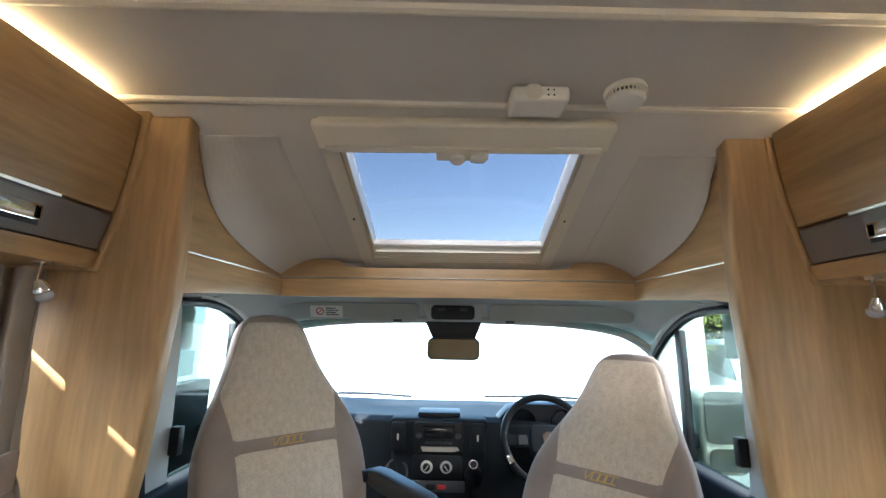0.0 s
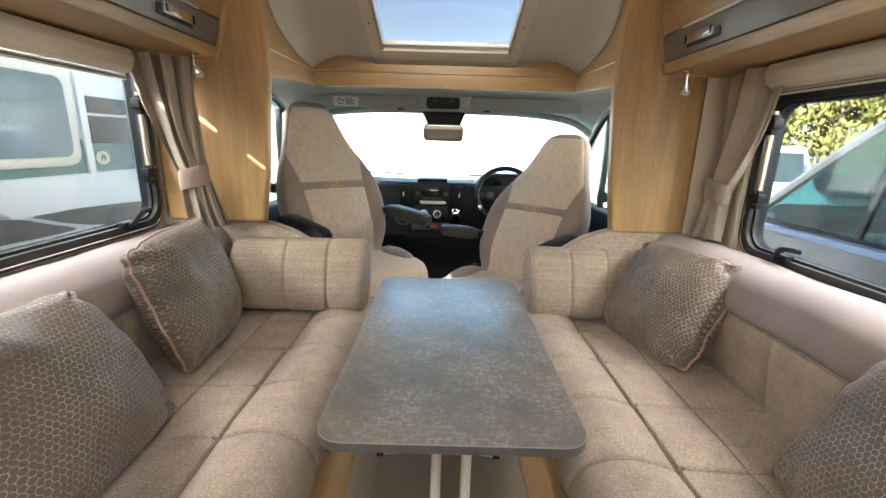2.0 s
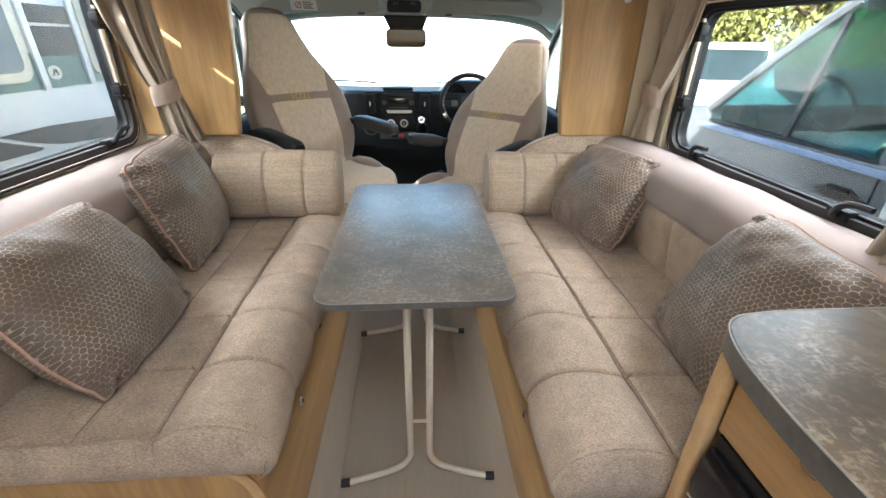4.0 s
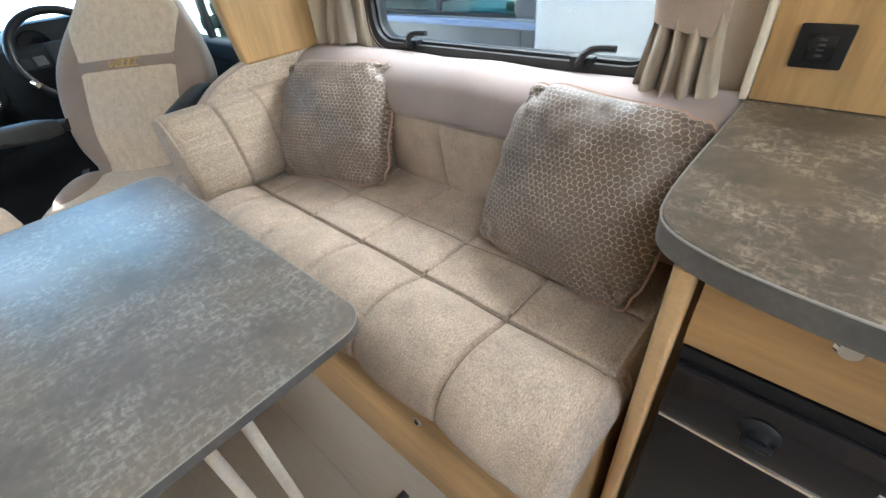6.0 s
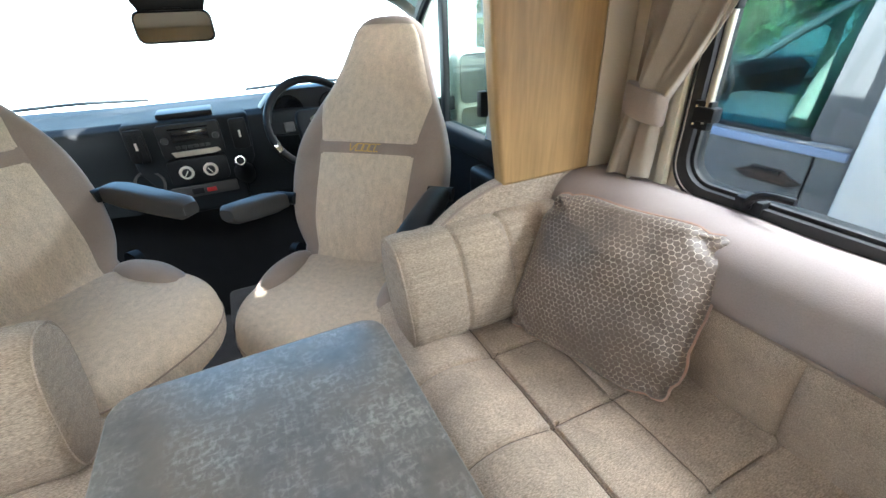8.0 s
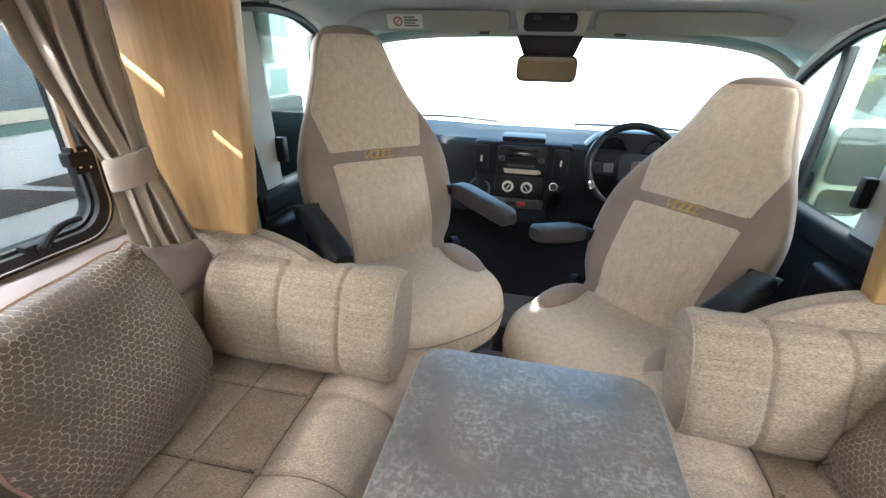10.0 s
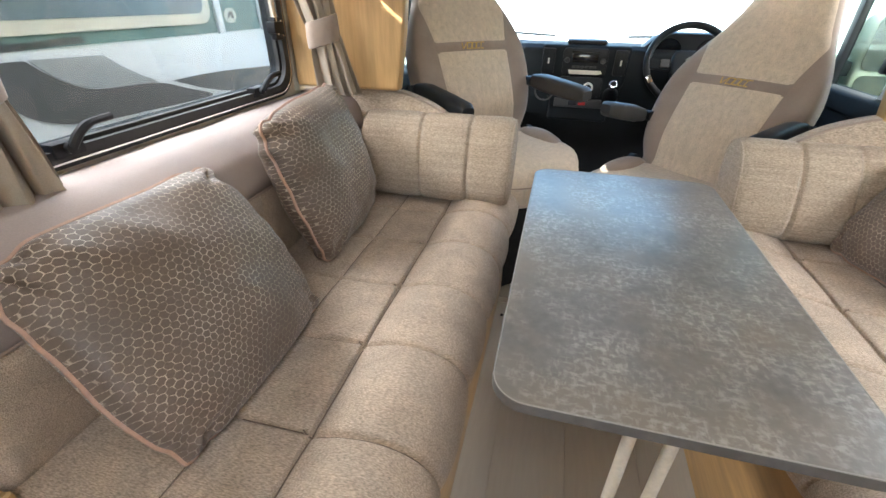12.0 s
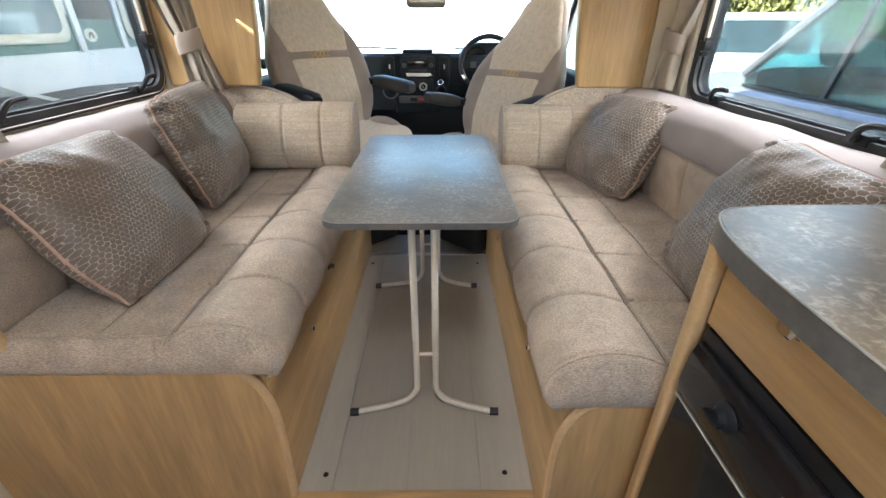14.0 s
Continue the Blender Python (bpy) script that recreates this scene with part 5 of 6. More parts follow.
part("chrome_lip", prism([(CX - 0.08, 0.868), (CX + 0.085, 0.868), (CX + 0.095, 0.855), (CX + 0.07, 0.848), (CX - 0.07, 0.848)], "y", 2.905, 2.9115), SATIN, rad, "silver trim under the keys")
part("heater_panel", prism(rrect(CX - 0.115, CX + 0.105, 0.735, 0.835, 0.02, 4), "y", 2.912, 2.93, 0.004, 2), BLACK, con)
for x in (CX - 0.052, CX + 0.036):
    k = part("heater_ring", moved(lathe([(0.0240, 0.004), (0.0255, 0.006), (0.0275, 0.0), (0.0235, 0.0)], 24), pose(x, 2.9115, 0.782, 90)), WHITE, con)
    part("heater_dial", moved(lathe([(0, 0.016), (0.015, 0.016), (0.018, 0.0), (0, 0)], 20), pose(x, 2.9115, 0.782, 90)), BLACK, k)
    part("pointer", moved(box(-0.0018, 0.0018, -0.012, 0.014, 0.016, 0.02), pose(x, 2.9115, 0.782, 90, 35 if x < CX else -35)), WHITE, k)
part("switch_panel", box(CX - 0.13, CX + 0.12, 2.914, 2.94, 0.675, 0.722, 0.006), GREYP, con)
part("hazard_button", box(CX + 0.0, CX + 0.036, 2.909, 2.9135, 0.690, 0.708, 0.002), RED, con, "red hazard button")
part("switch", box(CX - 0.055, CX - 0.01, 2.909, 2.9135, 0.688, 0.712, 0.002), BLACK, con)
for x in (CX - 0.185, CX + 0.178):
    v = part("vent", prism(rrect(x - 0.032, x + 0.032, 0.845, 0.968, 0.01, 3), "y", 2.912, 2.935, 0.004), BLACK, con)
    for i in range(4):
        part("vent_slat", box(x - 0.022 + i * 0.0145, x - 0.0195 + i * 0.0145, 2.906, 2.914, 0.862, 0.955), DASH, v)
    part("vent_tab", box(x - 0.004, x + 0.004, 2.902, 2.907, 0.895, 0.922), WHITE, v)
cup = part("cup_holder", moved(ringprism(sell(0.055, 0.055, 2, 24), sell(0.046, 0.046, 2, 24), "z", 0, 0.012), pose(CX - 0.19, 2.93, 0.755, 80)), GREYP, con)
gl = thing("gear_lever", (0.085, 2.87, 0.7), "gear lever with a pale topped knob", "gear lever")
part("gaiter", moved(lathe([(0.045, -0.06), (0.04, 0), (0.018, 0.04), (0.008, 0.06), (0, 0.06)], 18), pose(0.09, 2.92, 0.755, 55)), BLACK, gl)
part("stick", tube([(0.09, 2.90, 0.76), (0.087, 2.86, 0.80)], 0.008, 8), BLACK, gl)
kb = part("knob", moved(lathe([(0, 0.028), (0.019, 0.026), (0.024, 0.014), (0.02, 0.0), (0.01, -0.01), (0, -0.01)], 20), pose(0.086, 2.855, 0.805, 60)), BLACK, gl)
part("knob_ring", moved(ringprism(sell(0.0185, 0.0185, 2, 24), sell(0.0145, 0.0145, 2, 24), "z", 0.0265, 0.03), pose(0.086, 2.855, 0.805, 60)), CHROME, kb)
part("binnacle", prism([(0.20, 0.86), (0.21, 0.98), (0.26, 1.03), (0.34, 1.05), (0.52, 1.05), (0.60, 1.03), (0.65, 0.98), (0.66, 0.86)], "y", 2.985, 3.1, 0.02, 2), BLACK, dash)
for x in (0.33, 0.52):
    part("gauge", moved(lathe([(0, 0.0), (0.055, 0.0), (0.06, 0.008), (0.06, -0.01), (0, -0.01)], 24), pose(x, 2.984, 0.965, 90)), GLOSS, dash)
for x in (0.30, 0.33, 0.36):
    part("dash_slot", box(CX - 0.30 + x, CX - 0.285 + x, 2.99, 3.03, 0.983, 0.988), BLACK, dash)

# ---- steering wheel ----
sw = thing("steering_wheel", label="black leather steering wheel with three spokes", category="steering wheel", m=pose(0.405, 2.84, 0.925, 62))
part("rim", tube([(0.185 * math.cos(t), 0.185 * math.sin(t), 0) for t in [2 * math.pi * i / 40 for i in range(40)]], 0.0165, 10, closed=True), BLACK, sw, local=True)
hub = part("hub", prism(rrect(-0.075, 0.075, -0.075, 0.055, 0.03, 5), "z", -0.02, 0.028, 0.014, 3), DASH, sw, local=True)
for pts in ([(-0.07, 0.0), (-0.175, 0.02), (-0.175, -0.03), (-0.07, -0.04)], [(0.07, 0.0), (0.175, 0.02), (0.175, -0.03), (0.07, -0.04)], [(-0.03, -0.07), (0.03, -0.07), (0.022, -0.178), (-0.022, -0.178)]):
    part("spoke", prism(pts[::-1], "z", -0.008, 0.012, 0.004), DASH, sw, local=True)
for s in (-1, 1):
    part("button_pad", box(s * 0.105 - 0.02, s * 0.105 + 0.02, -0.028, 0.012, 0.0125, 0.02, 0.004), GREYP, sw, local=True)
    part("chrome_clip", moved(box(-0.012, 0.012, -0.018, 0.018, -0.017, 0.0185, 0.003), pose(s * 0.165, -0.085, 0, 0, 0, s * -27)), CHROME, sw, local=True)
part("emblem", prism([(-0.018, -0.02), (0.0, -0.028), (0.018, -0.02), (0.014, 0.01), (0.02, 0.024), (-0.004, 0.022), (-0.02, 0.01)], "z", 0.0285, 0.0315), CHROME, hub, "small silver emblem", local=True)
part("column", tube([(0, 0.0, -0.02), (0, 0.0, -0.16)], 0.045, 14), BLACK, sw, local=True)

# ---- swivelled cab seats ----


def cab_seat(x, y, z, yaw, label, arm_up=0.0, lean=27, reach=0.33, arm_drop=0.0):
    """Captain's chair turned to face the lounge: own frame faces -y, origin where the back meets the cushion."""
    ob = thing("cab_seat", label=label, category="seat", group="swivelled cab seats", m=pose(x, y, z, 0, 0, yaw))
    rec = Matrix.Rotation(radians(-lean), 4, "X")
    H = 0.865
    wid = [(0.0, 0.225), (0.06, 0.25), (0.2, 0.278), (0.34, 0.278), (0.46, 0.248), (0.56, 0.208), (0.66, 0.173), (0.76, 0.146), (0.80, 0.134), (0.835, 0.108), (0.855, 0.075), (0.865, 0.03)]
    dep = [(0.0, 0.05), (0.1, 0.085), (0.3, 0.085), (0.5, 0.07), (0.7, 0.055), (0.80, 0.05), (0.845, 0.037), (0.865, 0.012)]

    def frontface(xx, h, a, b):
        t = min(0.999, abs(xx) / a)
        return -b * (1 - t ** 3.0) ** (1 / 3.0)
    rings = []
    for i in range(-3, 45):
        h = H * i / 44
        if i > 38:
            h = H * 38 / 44 + (H * 6 / 44) * math.sin((i - 38) / 6 * math.pi / 2)
        a, b = lerp_table(wid, h), lerp_table(dep, h)
        wing = lerp_table([(0.0, 0.0), (0.1, 0.03), (0.35, 0.04), (0.5, 0.02), (0.62, 0.0), (0.9, 0.0)], h)
        ring = []
        for (px, py) in sell(a, b, 3.0, 60):
            if py < 0:
                py -= wing * max(0, (abs(px) / a - 0.55) / 0.45) ** 1.5 * (1 if abs(px) < a * 0.995 else 0.6)
            ring.append(rec @ Vector((px, py, h)))
        rings.append(ring)
    back = part("backrest", loft(rings), SUEDE, ob, "taupe suede seat back with high integral headrest", local=True, angle=75)
    pw = [(0.0, 0.155), (0.2, 0.168), (0.38, 0.178), (0.47, 0.196), (0.53, 0.205), (0.60, 0.178), (0.70, 0.145), (0.78, 0.118), (0.84, 0.08)]

    def panel(u, v, lift=0.005, h0=-0.05, h1=0.812, pad=0.0):
        h = h0 + (h1 - h0) * v
        a, b = lerp_table(wid, h), lerp_table(dep, h)
        w = min(lerp_table(pw, h), a * 0.955) + pad
        xx = (2 * u - 1) * w
        wing = lerp_table([(0.0, 0.0), (0.1, 0.03), (0.35, 0.04), (0.5, 0.02), (0.62, 0.0), (0.9, 0.0)], h)
        yy = frontface(xx, h, a, b) - lift
        k = max(0, (abs(xx) / a - 0.55) / 0.45) ** 1.5
        yy -= wing * k
        edge = min(u, 1 - u, v * 1.5, (1 - v) * 1.5)
        yy += 0.005 * groove(edge, 0.012)
        return rec @ Vector((xx, yy, h))
    part("front_panel", grid(30, 70, panel), CABFAB, ob, "beige woven centre panel", local=True, angle=80)
    part("badge_strip", grid(24, 4, lambda u, v: panel(u, v, 0.008, 0.325, 0.375, 0.004)), SUEDE, ob, "taupe strip with gold embroidery", local=True, angle=80)
    # embroidered word drawn as plain strokes
    base = panel(0.5, 0.5, 0.0105, 0.325, 0.375)
    up = rec @ Vector((0, 0, 1)) - rec @ Vector((0, 0, 0))
    for i, (a, b) in enumerate(((-0.060, -0.044), (-0.048, -0.035), (-0.032, -0.011), (-0.007, 0.011), (0.015, 0.032), (0.036, 0.051))):
        tilt = (0.004, -0.004, 0, 0, 0, 0)[i]
        sh = 0.004
        lo, hi = base - up * 0.010, base + up * 0.010
        if i < 2:
            strokes = [[(a, 1), ((a + b) / 2 + 0.002, -1)]] if i == 0 else [[(b, 1), (a, -1)]]
        else:
            strokes = [[(a, 1), (b, 1)], [(a, -1), (b, -1)], [(a, 1), (a, -1)]] + ([[(b, 1), (b, -1)]] if i in (2, 3) else [])
        bms = []
        for st in strokes:
            p = [Vector((px + sh * pz, base.y, base.z)) + up * 0.0125 * pz for px, pz in st]
            bms.append(tube(p, 0.0019, 5))
        part("gold_stroke", add(*bms), GOLD, ob, "gold embroidered letter stroke", local=True)
    # cushion
    cr = []
    for i in range(20):
        t = i / 19
        zz = -0.175 + 0.175 * t
        k = lerp_table([(0, 0.86), (0.25, 0.97), (0.6, 1.0), (0.85, 0.965), (0.95, 0.90), (1.0, 0.80)], t)
        ring = []
        for px, py in sell(0.262 * k, 0.265 * k, 2.7, 56):
            drop = 0.05 * max(0, (-py - 0.12) / 0.15) ** 2 * t
            ring.append((px, py - 0.245, zz - drop + 0.012 * (t > 0.7) * (abs(px) / 0.26) ** 2))
        cr.append(ring)
    bm = loft(cr)
    cu = part("cushion", bm, CABFAB, ob, "beige woven seat cushion with a rounded front", local=True, angle=75)
    for s in (-1, 1):
        rg = []
        for i in range(17):
            t = i / 16
            yy = -0.03 - 0.30 * t
            k = math.sin(math.pi * min(1, max(0.02, t * 0.96 + 0.02))) ** 0.45
            rg.append([(s * (0.205 + 0.058 * k * math.cos(q)), yy, -0.022 + 0.055 * k * math.sin(q)) for q in [2 * math.pi * j / 16 for j in range(16)]])
        part("side_bolster", loft(rg), SUEDE, ob, "taupe suede cushion side", local=True, angle=75)
    part("front_seam", tube([(px, py - 0.245, -0.075) for px, py in sell(0.2625, 0.2655, 2.7, 56) if py < 0.05], 0.0025, 5), SUEDE, ob, local=True)
    part("pedestal", prism(rrect(-0.16, 0.16, -0.34, 0.04, 0.05, 5), "z", -z + 0.02, -0.176), DARK, ob, "black seat plinth", local=True)
    part("recline_knob", moved(lathe([(0, 0.03), (0.03, 0.03), (0.034, 0.0), (0, 0)], 16), pose(0.265 if yaw > 0 else -0.265, 0.0, -0.03, 0, 90 if yaw > 0 else -90)), BLACK, ob, local=True)
    for s in (-1, 1):
        inner = (s > 0) == (yaw > 0)
        rc_ = reach if inner else reach + 0.05
        arm = [(-0.0, 0.028), (-0.06, 0.036), (-0.65 * rc_, 0.034), (-0.93 * rc_, 0.030), (-rc_, 0.018)]
        rgs = []
        for j, (yy, k) in enumerate(arm):
            rgs.append([(s * 0.292 + px, yy - 0.01, 0.205 + arm_up + pz - 0.05 * (-yy / 0.4) * 0.3 - (arm_drop * (1 + yy / rc_) if inner else 0)) for px, pz in sell(0.034 * (0.7 if j == 4 else 1), k, 3.6, 24)])
        part("armrest", loft(rgs), GREYP if inner else BLACK, ob, "grey padded armrest" if inner else "black padded armrest", local=True)
        part("armrest_pivot", tube([(s * 0.25, 0.02, 0.2 + arm_up - (arm_drop if inner else 0)), (s * 0.33, 0.02, 0.2 + arm_up - (arm_drop if inner else 0))], 0.022, 12), BLACK, ob, local=True)
    return ob


cab_seat(-0.51, 2.33, 0.662, 42, "beige and taupe passenger seat swivelled towards the lounge")
cab_seat(0.405, 2.29, 0.575, -42, "beige and taupe driver's seat swivelled towards the lounge", 0.035, 33, 0.25, 0.06)
solid("console_box", add(box(-0.12, 0.10, 2.62, 2.92, -0.05, 0.2, 0.03, 3), box(-0.17, 0.22, 2.26, 2.6, -0.05, 0.055, 0.01, 2)), DARK, "dark console between the cab seats", "console")

# ---- outside ----
G = -0.62
GROUND = mat("pale_gravel_yard", (0.40, 0.37, 0.33), 0.9, var=0.15, scale=2, bump=0.5, bscale=60, fine=0.15)
PAINT = mat("white_vehicle_paint", (0.80, 0.80, 0.78), 0.25, var=0.03, scale=1.5, fine=0.02)
SWOOSH = mat("grey_vehicle_stripe", (0.13, 0.122, 0.115), 0.35, var=0.06, scale=3)
GREEN = mat("grey_green_panel", (0.17, 0.27, 0.24), 0.35, var=0.06, scale=3)
BLUE = mat("pale_blue_van_paint", (0.22, 0.225, 0.225), 0.25, 0.2, var=0.04, scale=2)
TINT = mat("dark_vehicle_glass", (0.05, 0.075, 0.08), 0.06, var=0.2, scale=3)
RENDERW = mat("white_rendered_wall", (0.80, 0.79, 0.76), 0.85, var=0.05, scale=1.2, bump=0.2, bscale=40, fine=0.03)
solid("ground", grid(10, 10, lambda u, v: (-300 + 600 * u, -300 + 600 * v, G)), GROUND, "pale sunlit gravel yard", "ground", kind="structure", smooth=False)

PALEGLASS = mat("pale_vehicle_glass", (0.19, 0.235, 0.25), 0.08, var=0.35, scale=2.5)
TEAL = glass_mat("teal_vehicle_glass", (0.50, 0.70, 0.70), 0.02)
PALEBLUE = mat("pale_blue_moulding", (0.30, 0.38, 0.55), 0.35, var=0.04, scale=4)
BROWNP = mat("brown_plastic", (0.045, 0.032, 0.026), 0.45, var=0.1, scale=12)
nb = thing("motorhome", (-2.6, 1.0, G), "white neighbouring motorhome with green and grey stripes", "motorhome")
NX = -2.0
part("body", box(NX - 2.1, NX, -2.6, 4.3, G + 0.35, 2.135, 0.012, 2), PAINT, nb)
# unseen box added on the roof edge to cut the sun patches
part("sun_block", box(NX - 0.16, NX - 0.01, -2.5, 0.70, 2.1352, 2.26, 0.02, 2), PAINT, nb)
part("skirt", box(NX - 2.0, NX - 0.03, -2.5, 4.2, G + 0.12, G + 0.349), SWOOSH, nb)
part("green_panel", box(NX + 0.002, NX + 0.006, 0.8, 4.2, 1.022, 1.205), GREEN, nb, "grey-green band")
for z0, z1 in ((1.185, 1.335), (1.35, 1.44)):
    part("grey_louvre", box(NX + 0.002, NX + 0.012, 2.62, 2.92, z0, z1, 0.004), SWOOSH, nb)
for y in (2.56, 2.93):
    part("pale_post", box(NX + 0.002, NX + 0.02, y, y + 0.045, 1.017, 1.62, 0.004), PAINT, nb)
for a, b in ((1.15, 2.52), (2.99, 3.95)):
    w = part("window", prism(rrect(a, b, 1.068, 1.56, 0.07, 5), "x", NX + 0.0065, NX + 0.022, 0.004), CREAM, nb)
    part("pane", prism(rrect(a + 0.05, b - 0.05, 1.115, 1.515, 0.05, 5), "x", NX + 0.0225, NX + 0.027), PALEGLASS, w, "pale reflecting acrylic window")
PALESTRIPE = mat("pale_grey_vehicle_stripe", (0.40, 0.40, 0.385), 0.35, var=0.05, scale=3)


def swoosh(upper, lower, material, label, off):
    """A decal between two smooth edges on the side of the neighbour."""
    up, lo = curve([(y, 0, z) for y, z in upper], 6), curve([(y, 0, z) for y, z in lower], 6)
    part("stripe", prism([(p.x, p.z) for p in up] + [(p.x, p.z) for p in lo], "x", NX + 0.001, NX + off), material, nb, label)


swoosh([(0.6, 0.985), (1.1, 0.995), (1.50, 0.992)], [(1.58, 0.99), (1.64, 0.935), (1.73, 0.88), (1.83, 0.858), (2.085, 0.841), (2.25, 0.79), (2.413, 0.731), (2.22, 0.727), (1.94, 0.735), (1.755, 0.742), (1.63, 0.76), (1.53, 0.80), (1.43, 0.878), (1.3, 0.90), (0.6, 0.90)], SWOOSH, "dark grey swoosh", 0.006)
swoosh([(1.59, 0.991), (1.875, 0.98)], [(1.92, 0.943), (2.0, 0.893), (2.083, 0.843), (1.83, 0.860), (1.73, 0.882), (1.645, 0.935)], PALESTRIPE, "pale grey swoosh", 0.004)
swoosh([(2.175, 0.837), (2.5, 0.835), (2.87, 0.814), (3.6, 0.77)], [(3.6, 0.62), (2.86, 0.695), (2.57, 0.723), (2.355, 0.773)], SWOOSH, "dark grey swoosh", 0.006)
swoosh([(0.9, 1.03), (1.5, 1.043), (1.81, 1.053)], [(1.82, 1.03), (1.5, 1.02), (0.9, 1.0)], SWOOSH, "dark grey stripe", 0.006)
part("emblem", prism([(2.68 + 0.05 * math.cos(t), 1.10 + 0.037 * math.sin(t)) for t in [2 * math.pi * i / 20 for i in range(20)]], "x", NX + 0.0065, NX + 0.009), CREAM, nb, "oval maker's emblem")
part("emblem_mark", prism([(2.655, 1.085), (2.665, 1.085), (2.68, 1.108), (2.69, 1.085), (2.705, 1.085), (2.695, 1.117), (2.67, 1.117)], "x", NX + 0.0095, NX + 0.0105), SWOOSH, nb)

van = thing("parked_van", (3.4, 1.2, G), "pale blue-grey van cab with a white coachbuilt body", "van")
VX = 2.45
VW = 1.9
side = [(5.1, G + 0.35), (5.1, 0.35), (4.75, 0.60), (3.75, 0.80), (3.45, 0.83), (3.36, 0.72), (1.80, 0.74), (1.80, G + 0.35)]
part("cab_body", prism(side, "x", VX, VX + VW, 0.03, 3), BLUE, van)
part("roof", prism([(2.53, 1.50), (2.36, 1.60), (1.80, 1.64), (1.80, 1.58), (2.34, 1.54), (2.49, 1.475)], "x", VX + 0.03, VX + VW - 0.03, 0.01), BLUE, van)
for x in (VX + 0.01, VX + VW - 0.07):
    part("screen_post", tube([(x + 0.03, 3.42, 0.82), (x + 0.03, 3.02, 1.13), (x + 0.03, 2.72, 1.35), (x + 0.03, 2.45, 1.525)], 0.036, 8), BLUE, van)
    part("rear_post", prism([(1.80, 0.73), (1.985, 0.73), (1.95, 1.2), (1.90, 1.54), (1.80, 1.6)], "x", x, x + 0.06, 0.006), BLUE, van)
    part("window_bar", prism([(2.60, 0.74), (2.635, 0.74), (2.50, 1.45), (2.465, 1.45)], "x", x + 0.005, x + 0.035), GREYP, van)
    part("glass_seal", box(x - 0.004, x + 0.05, 1.97, 3.38, 0.728, 0.748, 0.004), RUBBER, van)
    g = part("side_glass", prism([(3.40, 0.735), (3.36, 0.86), (2.50, 1.47), (2.36, 1.56), (1.93, 1.58), (1.98, 0.735)], "x", x + 0.02, x + 0.025), TEAL, van, "teal tinted cab side glass")
    g.visible_shadow = False
g = part("windscreen", moved(box(VX + 0.06, VX + VW - 0.06, -0.58, 0.58, 0.0, 0.008), pose(0, 2.975, 1.175, -35.5)), TEAL, van, "raked windscreen")
g.visible_shadow = False
part("waist_line", box(VX - 0.014, VX + 0.01, 1.81, 3.5, 0.672, 0.712, 0.006), PALEBLUE, van, "pale blue waist moulding")
part("door_line", box(VX - 0.003, VX + 0.01, 1.925, 1.935, 0.0, 0.67), BLACK, van)
hd = part("handle_recess", prism([(1.93, 0.53), (1.99, 0.50), (2.19, 0.50), (2.26, 0.525), (2.20, 0.55), (2.17, 0.575), (2.03, 0.575), (1.99, 0.55)], "x", VX - 0.010, VX + 0.004, 0.004), BROWNP, van, "dark brown door handle")
part("grip", box(VX - 0.028, VX - 0.0105, 2.03, 2.17, 0.55, 0.572, 0.006), BLACK, hd)
part("cab_dash", prism([(3.35, 0.70), (3.35, 0.86), (3.0, 0.90), (2.92, 0.84), (2.95, 0.70)], "x", VX + 0.08, VX + VW - 0.08, 0.02), DASH, van)
part("cab_wheel", moved(tube([(0.19 * math.cos(t), 0.19 * math.sin(t), 0) for t in [2 * math.pi * i / 28 for i in range(28)]], 0.016, 8, closed=True), pose(VX + 0.45, 2.82, 0.93, 58)), BLACK, van)
for x in (VX + 0.45, VX + VW - 0.45):
    rings = []
    for z, w, d in ((0.45, 0.22, 0.07), (0.7, 0.25, 0.085), (0.95, 0.22, 0.075), (1.10, 0.15, 0.06), (1.16, 0.12, 0.055), (1.27, 0.125, 0.055), (1.36, 0.10, 0.045), (1.39, 0.05, 0.02)):
        rings.append([(x + px, 2.20 - 0.16 * (z - 0.45) + py, z) for px, py in sell(w, d, 2.6, 24)])
    part("seat_back", loft(rings), CABFAB, van, "pale cloth seat back")
part("cab_bulkhead", box(VX + 0.07, VX + VW - 0.07, 1.76, 1.80, 0.72, 1.56), GREYP, van)
part("coach_body", box(VX - 0.15, VX + 2.05, -4.6, 1.755, G + 0.35, 2.3, 0.05, 3), PAINT, van)
cw = part("coach_window", prism(rrect(0.05, 1.05, 0.93, 1.5, 0.07, 5), "x", VX - 0.172, VX - 0.152, 0.004), RUBBER, van)
part("pane", prism(rrect(0.09, 1.01, 0.97, 1.46, 0.05, 5), "x", VX - 0.178, VX - 0.1725), PALEGLASS, cw)
part("sill_stripe", box(VX - 0.156, VX - 0.1505, -4.5, 1.6, 0.38, 0.48), CREAM, van)
for y in (4.2, -2.8):
    part("wheel", moved(lathe([(0, 0), (0.2, 0.0), (0.3, 0.0), (0.33, 0.03), (0.33, 0.18), (0.3, 0.2), (0, 0.2)], 24), pose(VX + 0.03, y, G + 0.33, 0, 90)), RUBBER, van)


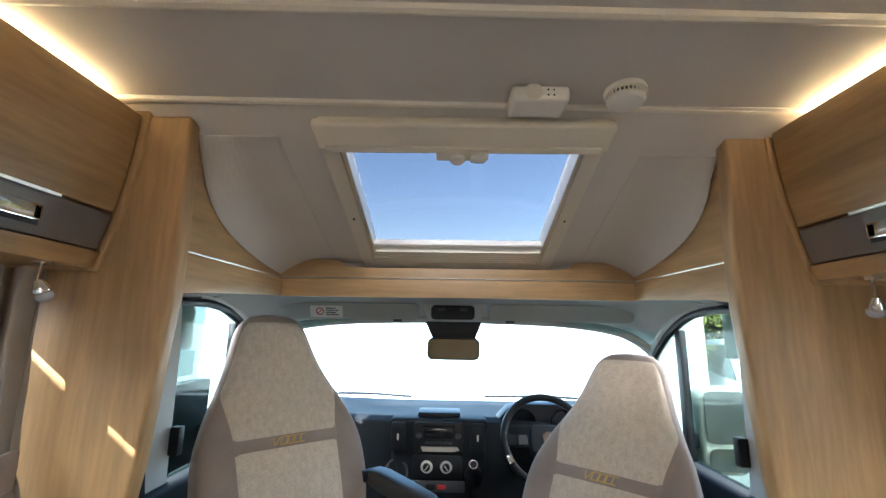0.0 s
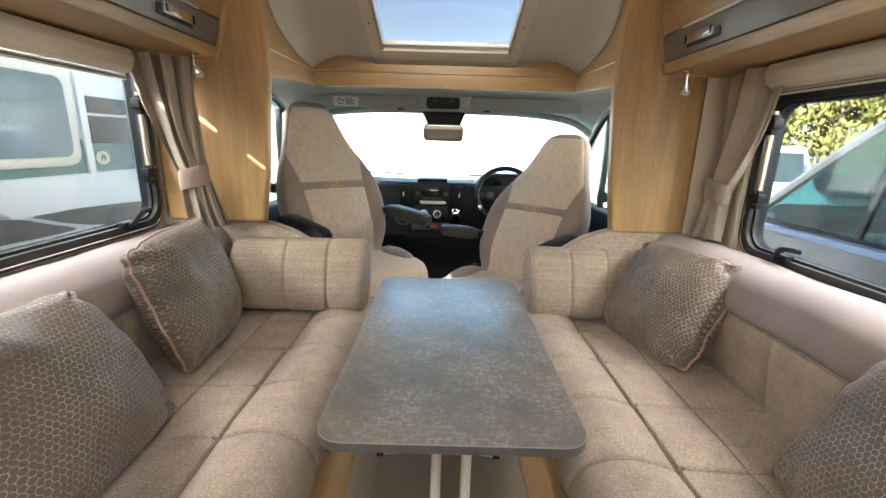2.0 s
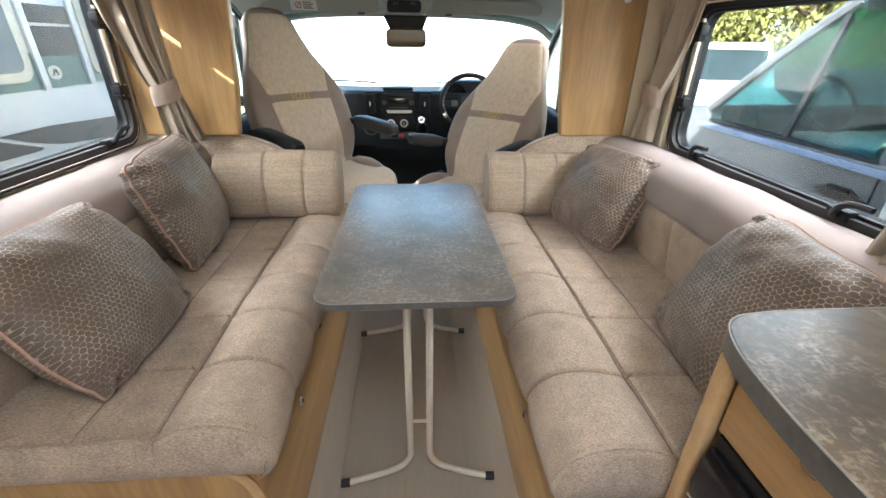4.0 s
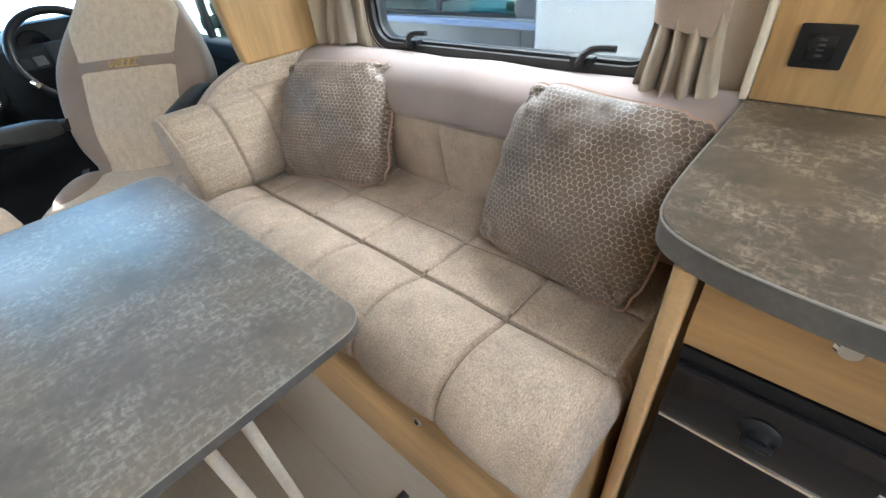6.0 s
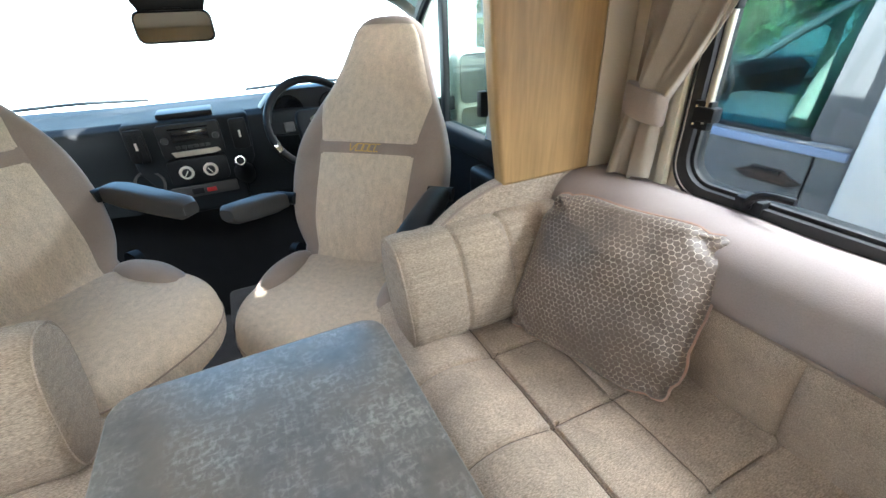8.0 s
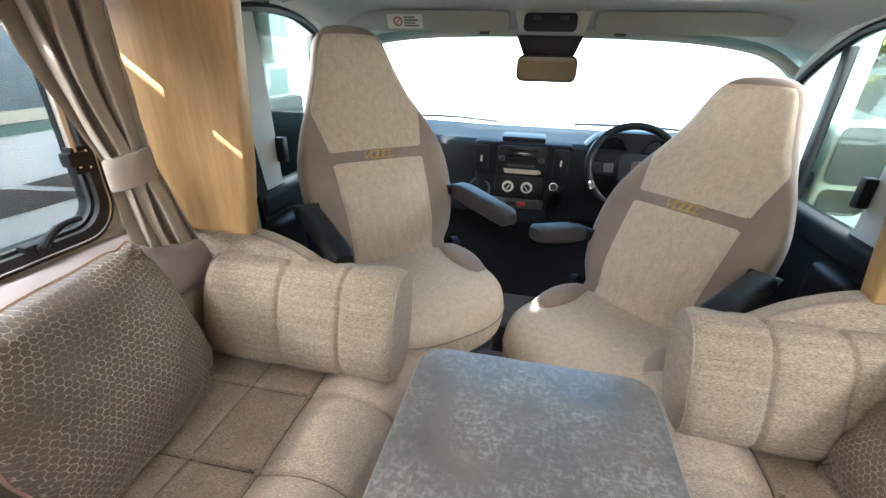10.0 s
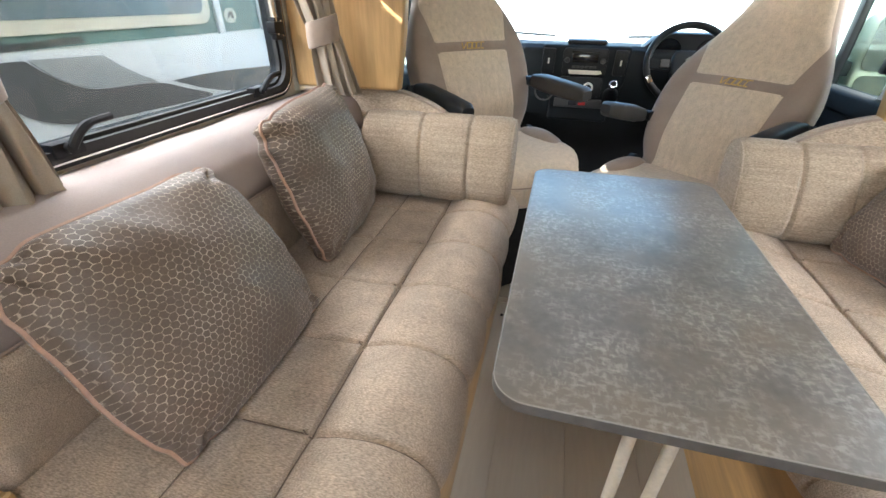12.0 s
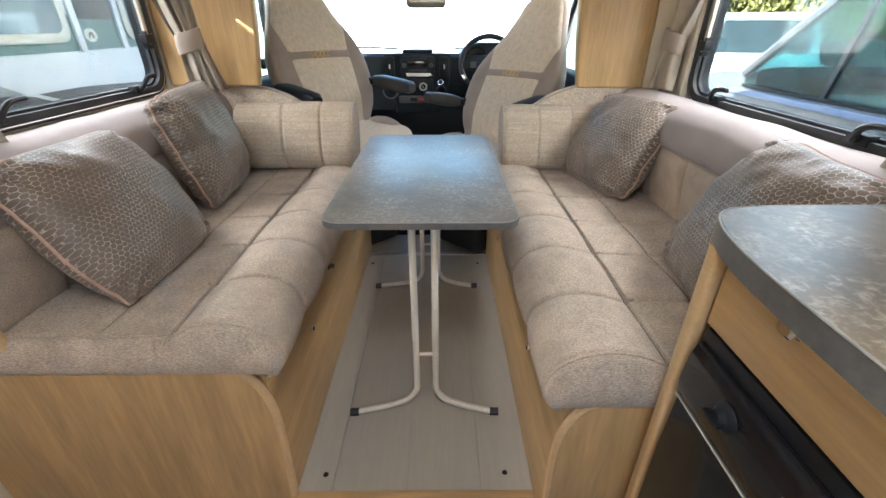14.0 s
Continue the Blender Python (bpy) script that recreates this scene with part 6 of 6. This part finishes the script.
def parked_car(x, y, rz, col, label, tall=1.0):
    ob = thing("parked_car", label=label, category="car", m=pose(x, y, G, 0, 0, rz) @ Matrix.Diagonal((1, 1, tall, 1)))
    prof = [(-2.1, 0.25), (-2.15, 0.7), (-2.0, 0.95), (-1.75, 1.0), (-1.35, 1.5), (0.4, 1.55), (1.05, 1.02), (1.95, 0.88), (2.1, 0.6), (2.1, 0.25)]
    part("body", prism(prof, "x", -0.85, 0.85, 0.07, 3), col, ob, local=True)
    part("side_glass", prism([(-1.55, 1.0), (-1.25, 1.42), (0.32, 1.46), (0.85, 1.02)], "x", -0.865, 0.865, 0.01), TINT, ob, local=True)
    part("rear_glass", prism([(-0.65, 1.05), (0.65, 1.05), (0.58, 1.42), (-0.58, 1.42)], "y", -1.75, -1.4), TINT, ob, local=True)
    part("windscreen", prism([(-0.68, 1.06), (0.68, 1.06), (0.6, 1.46), (-0.6, 1.46)], "y", 0.35, 0.98), TINT, ob, local=True)
    for s in (-1, 1):
        part("headlight", box(s * 0.6 - 0.16, s * 0.6 + 0.16, 1.98, 2.12, 0.62, 0.76, 0.03), CHROME, ob, local=True)
        for yy in (-1.35, 1.3):
            part("wheel", moved(lathe([(0, 0), (0.2, 0.01), (0.28, 0), (0.31, 0.03), (0.31, 0.17), (0, 0.18)], 20), pose(s * 0.7, yy, 0.31, 0, s * 90)), RUBBER, ob, local=True)
    return ob


parked_car(5.6, 8.3, 160, PAINT, "white four-wheel-drive car parked across the yard", 1.26)
parked_car(8.2, 8.0, 168, SWOOSH, "grey car parked across the yard")
bld = thing("white_building", (0, 10.5, G), "plain white rendered building across the yard", "building")
part("wall", box(-12, 4.3, 8.2, 14, G, 1.88), RENDERW, bld)
part("roof", box(-12.15, 4.45, 8.05, 14.15, 1.88, 1.97, 0.02), RENDERW, bld, "white parapet coping")

LEAF = mat("yellow_green_leaves", (0.42, 0.40, 0.12), 0.7, var=0.3, scale=4, fine=0.15)
BARK = mat("bark", (0.11, 0.08, 0.055), 0.9, var=0.3, scale=9, bump=0.6, bscale=40)


def tree(x, y, h, seed, label):
    rnd = random.Random(seed)
    ob = thing("tree", (x, y, G), label, "tree", group="trees behind the yard")
    bms = [tube(curve([(x, y, G), (x + 0.08, y, G + h * 0.25), (x - 0.05, y + 0.05, G + h * 0.5), (x, y, G + h * 0.8)], 4), [0.16 - 0.01 * i for i in range(13)], 8)]
    ends = []
    for i in range(12):
        a, z0 = rnd.uniform(0, 6.28), G + h * rnd.uniform(0.12, 0.6)
        L = h * rnd.uniform(0.2, 0.36)
        e = (x + L * math.cos(a), y + L * math.sin(a), z0 + L * rnd.uniform(0.3, 0.9))
        ends.append(e)
        bms.append(tube([(x, y, z0), ((x + e[0]) / 2, (y + e[1]) / 2, z0 + 0.25 * L), e], [0.06, 0.04, 0.015], 6))
    part("trunk", add(*bms), BARK, ob)
    verts, faces = [], []
    ends.append((x, y, G + h * 0.82))
    for c in ends:
        for _ in range(1500):
            d = Vector((rnd.gauss(0, 1), rnd.gauss(0, 1), rnd.gauss(0, 0.8))) * h * 0.075
            p = Vector(c) + d
            q = Euler((rnd.uniform(0, 6), rnd.uniform(0, 6), rnd.uniform(0, 6))).to_matrix()
            r = rnd.uniform(0.055, 0.10)
            k = len(verts)
            verts += [p + q @ Vector(v) * r for v in ((-1, 0, 0), (0, -0.5, 0.1), (1, 0, 0), (0, 0.5, 0.1))]
            faces.append((k, k + 1, k + 2, k + 3))
    me = bpy.data.meshes.new("crown")
    me.from_pydata([v - Vector((x, y, G)) for v in verts], [], faces)
    me.materials.append(LEAF)
    cr = new("crown", me)
    cr.parent = ob
    tagged(cr, kind="stuff")


for i, (x, y) in enumerate(((7.5, 12.5), (9.8, 11.0), (12.0, 9.4), (13.5, 7.0), (15, 4.2), (6.0, 14.5))):
    tree(x, y, 5.2 + 0.6 * math.sin(i * 2.1), 11 + i, "yellow-green tree beyond the yard")
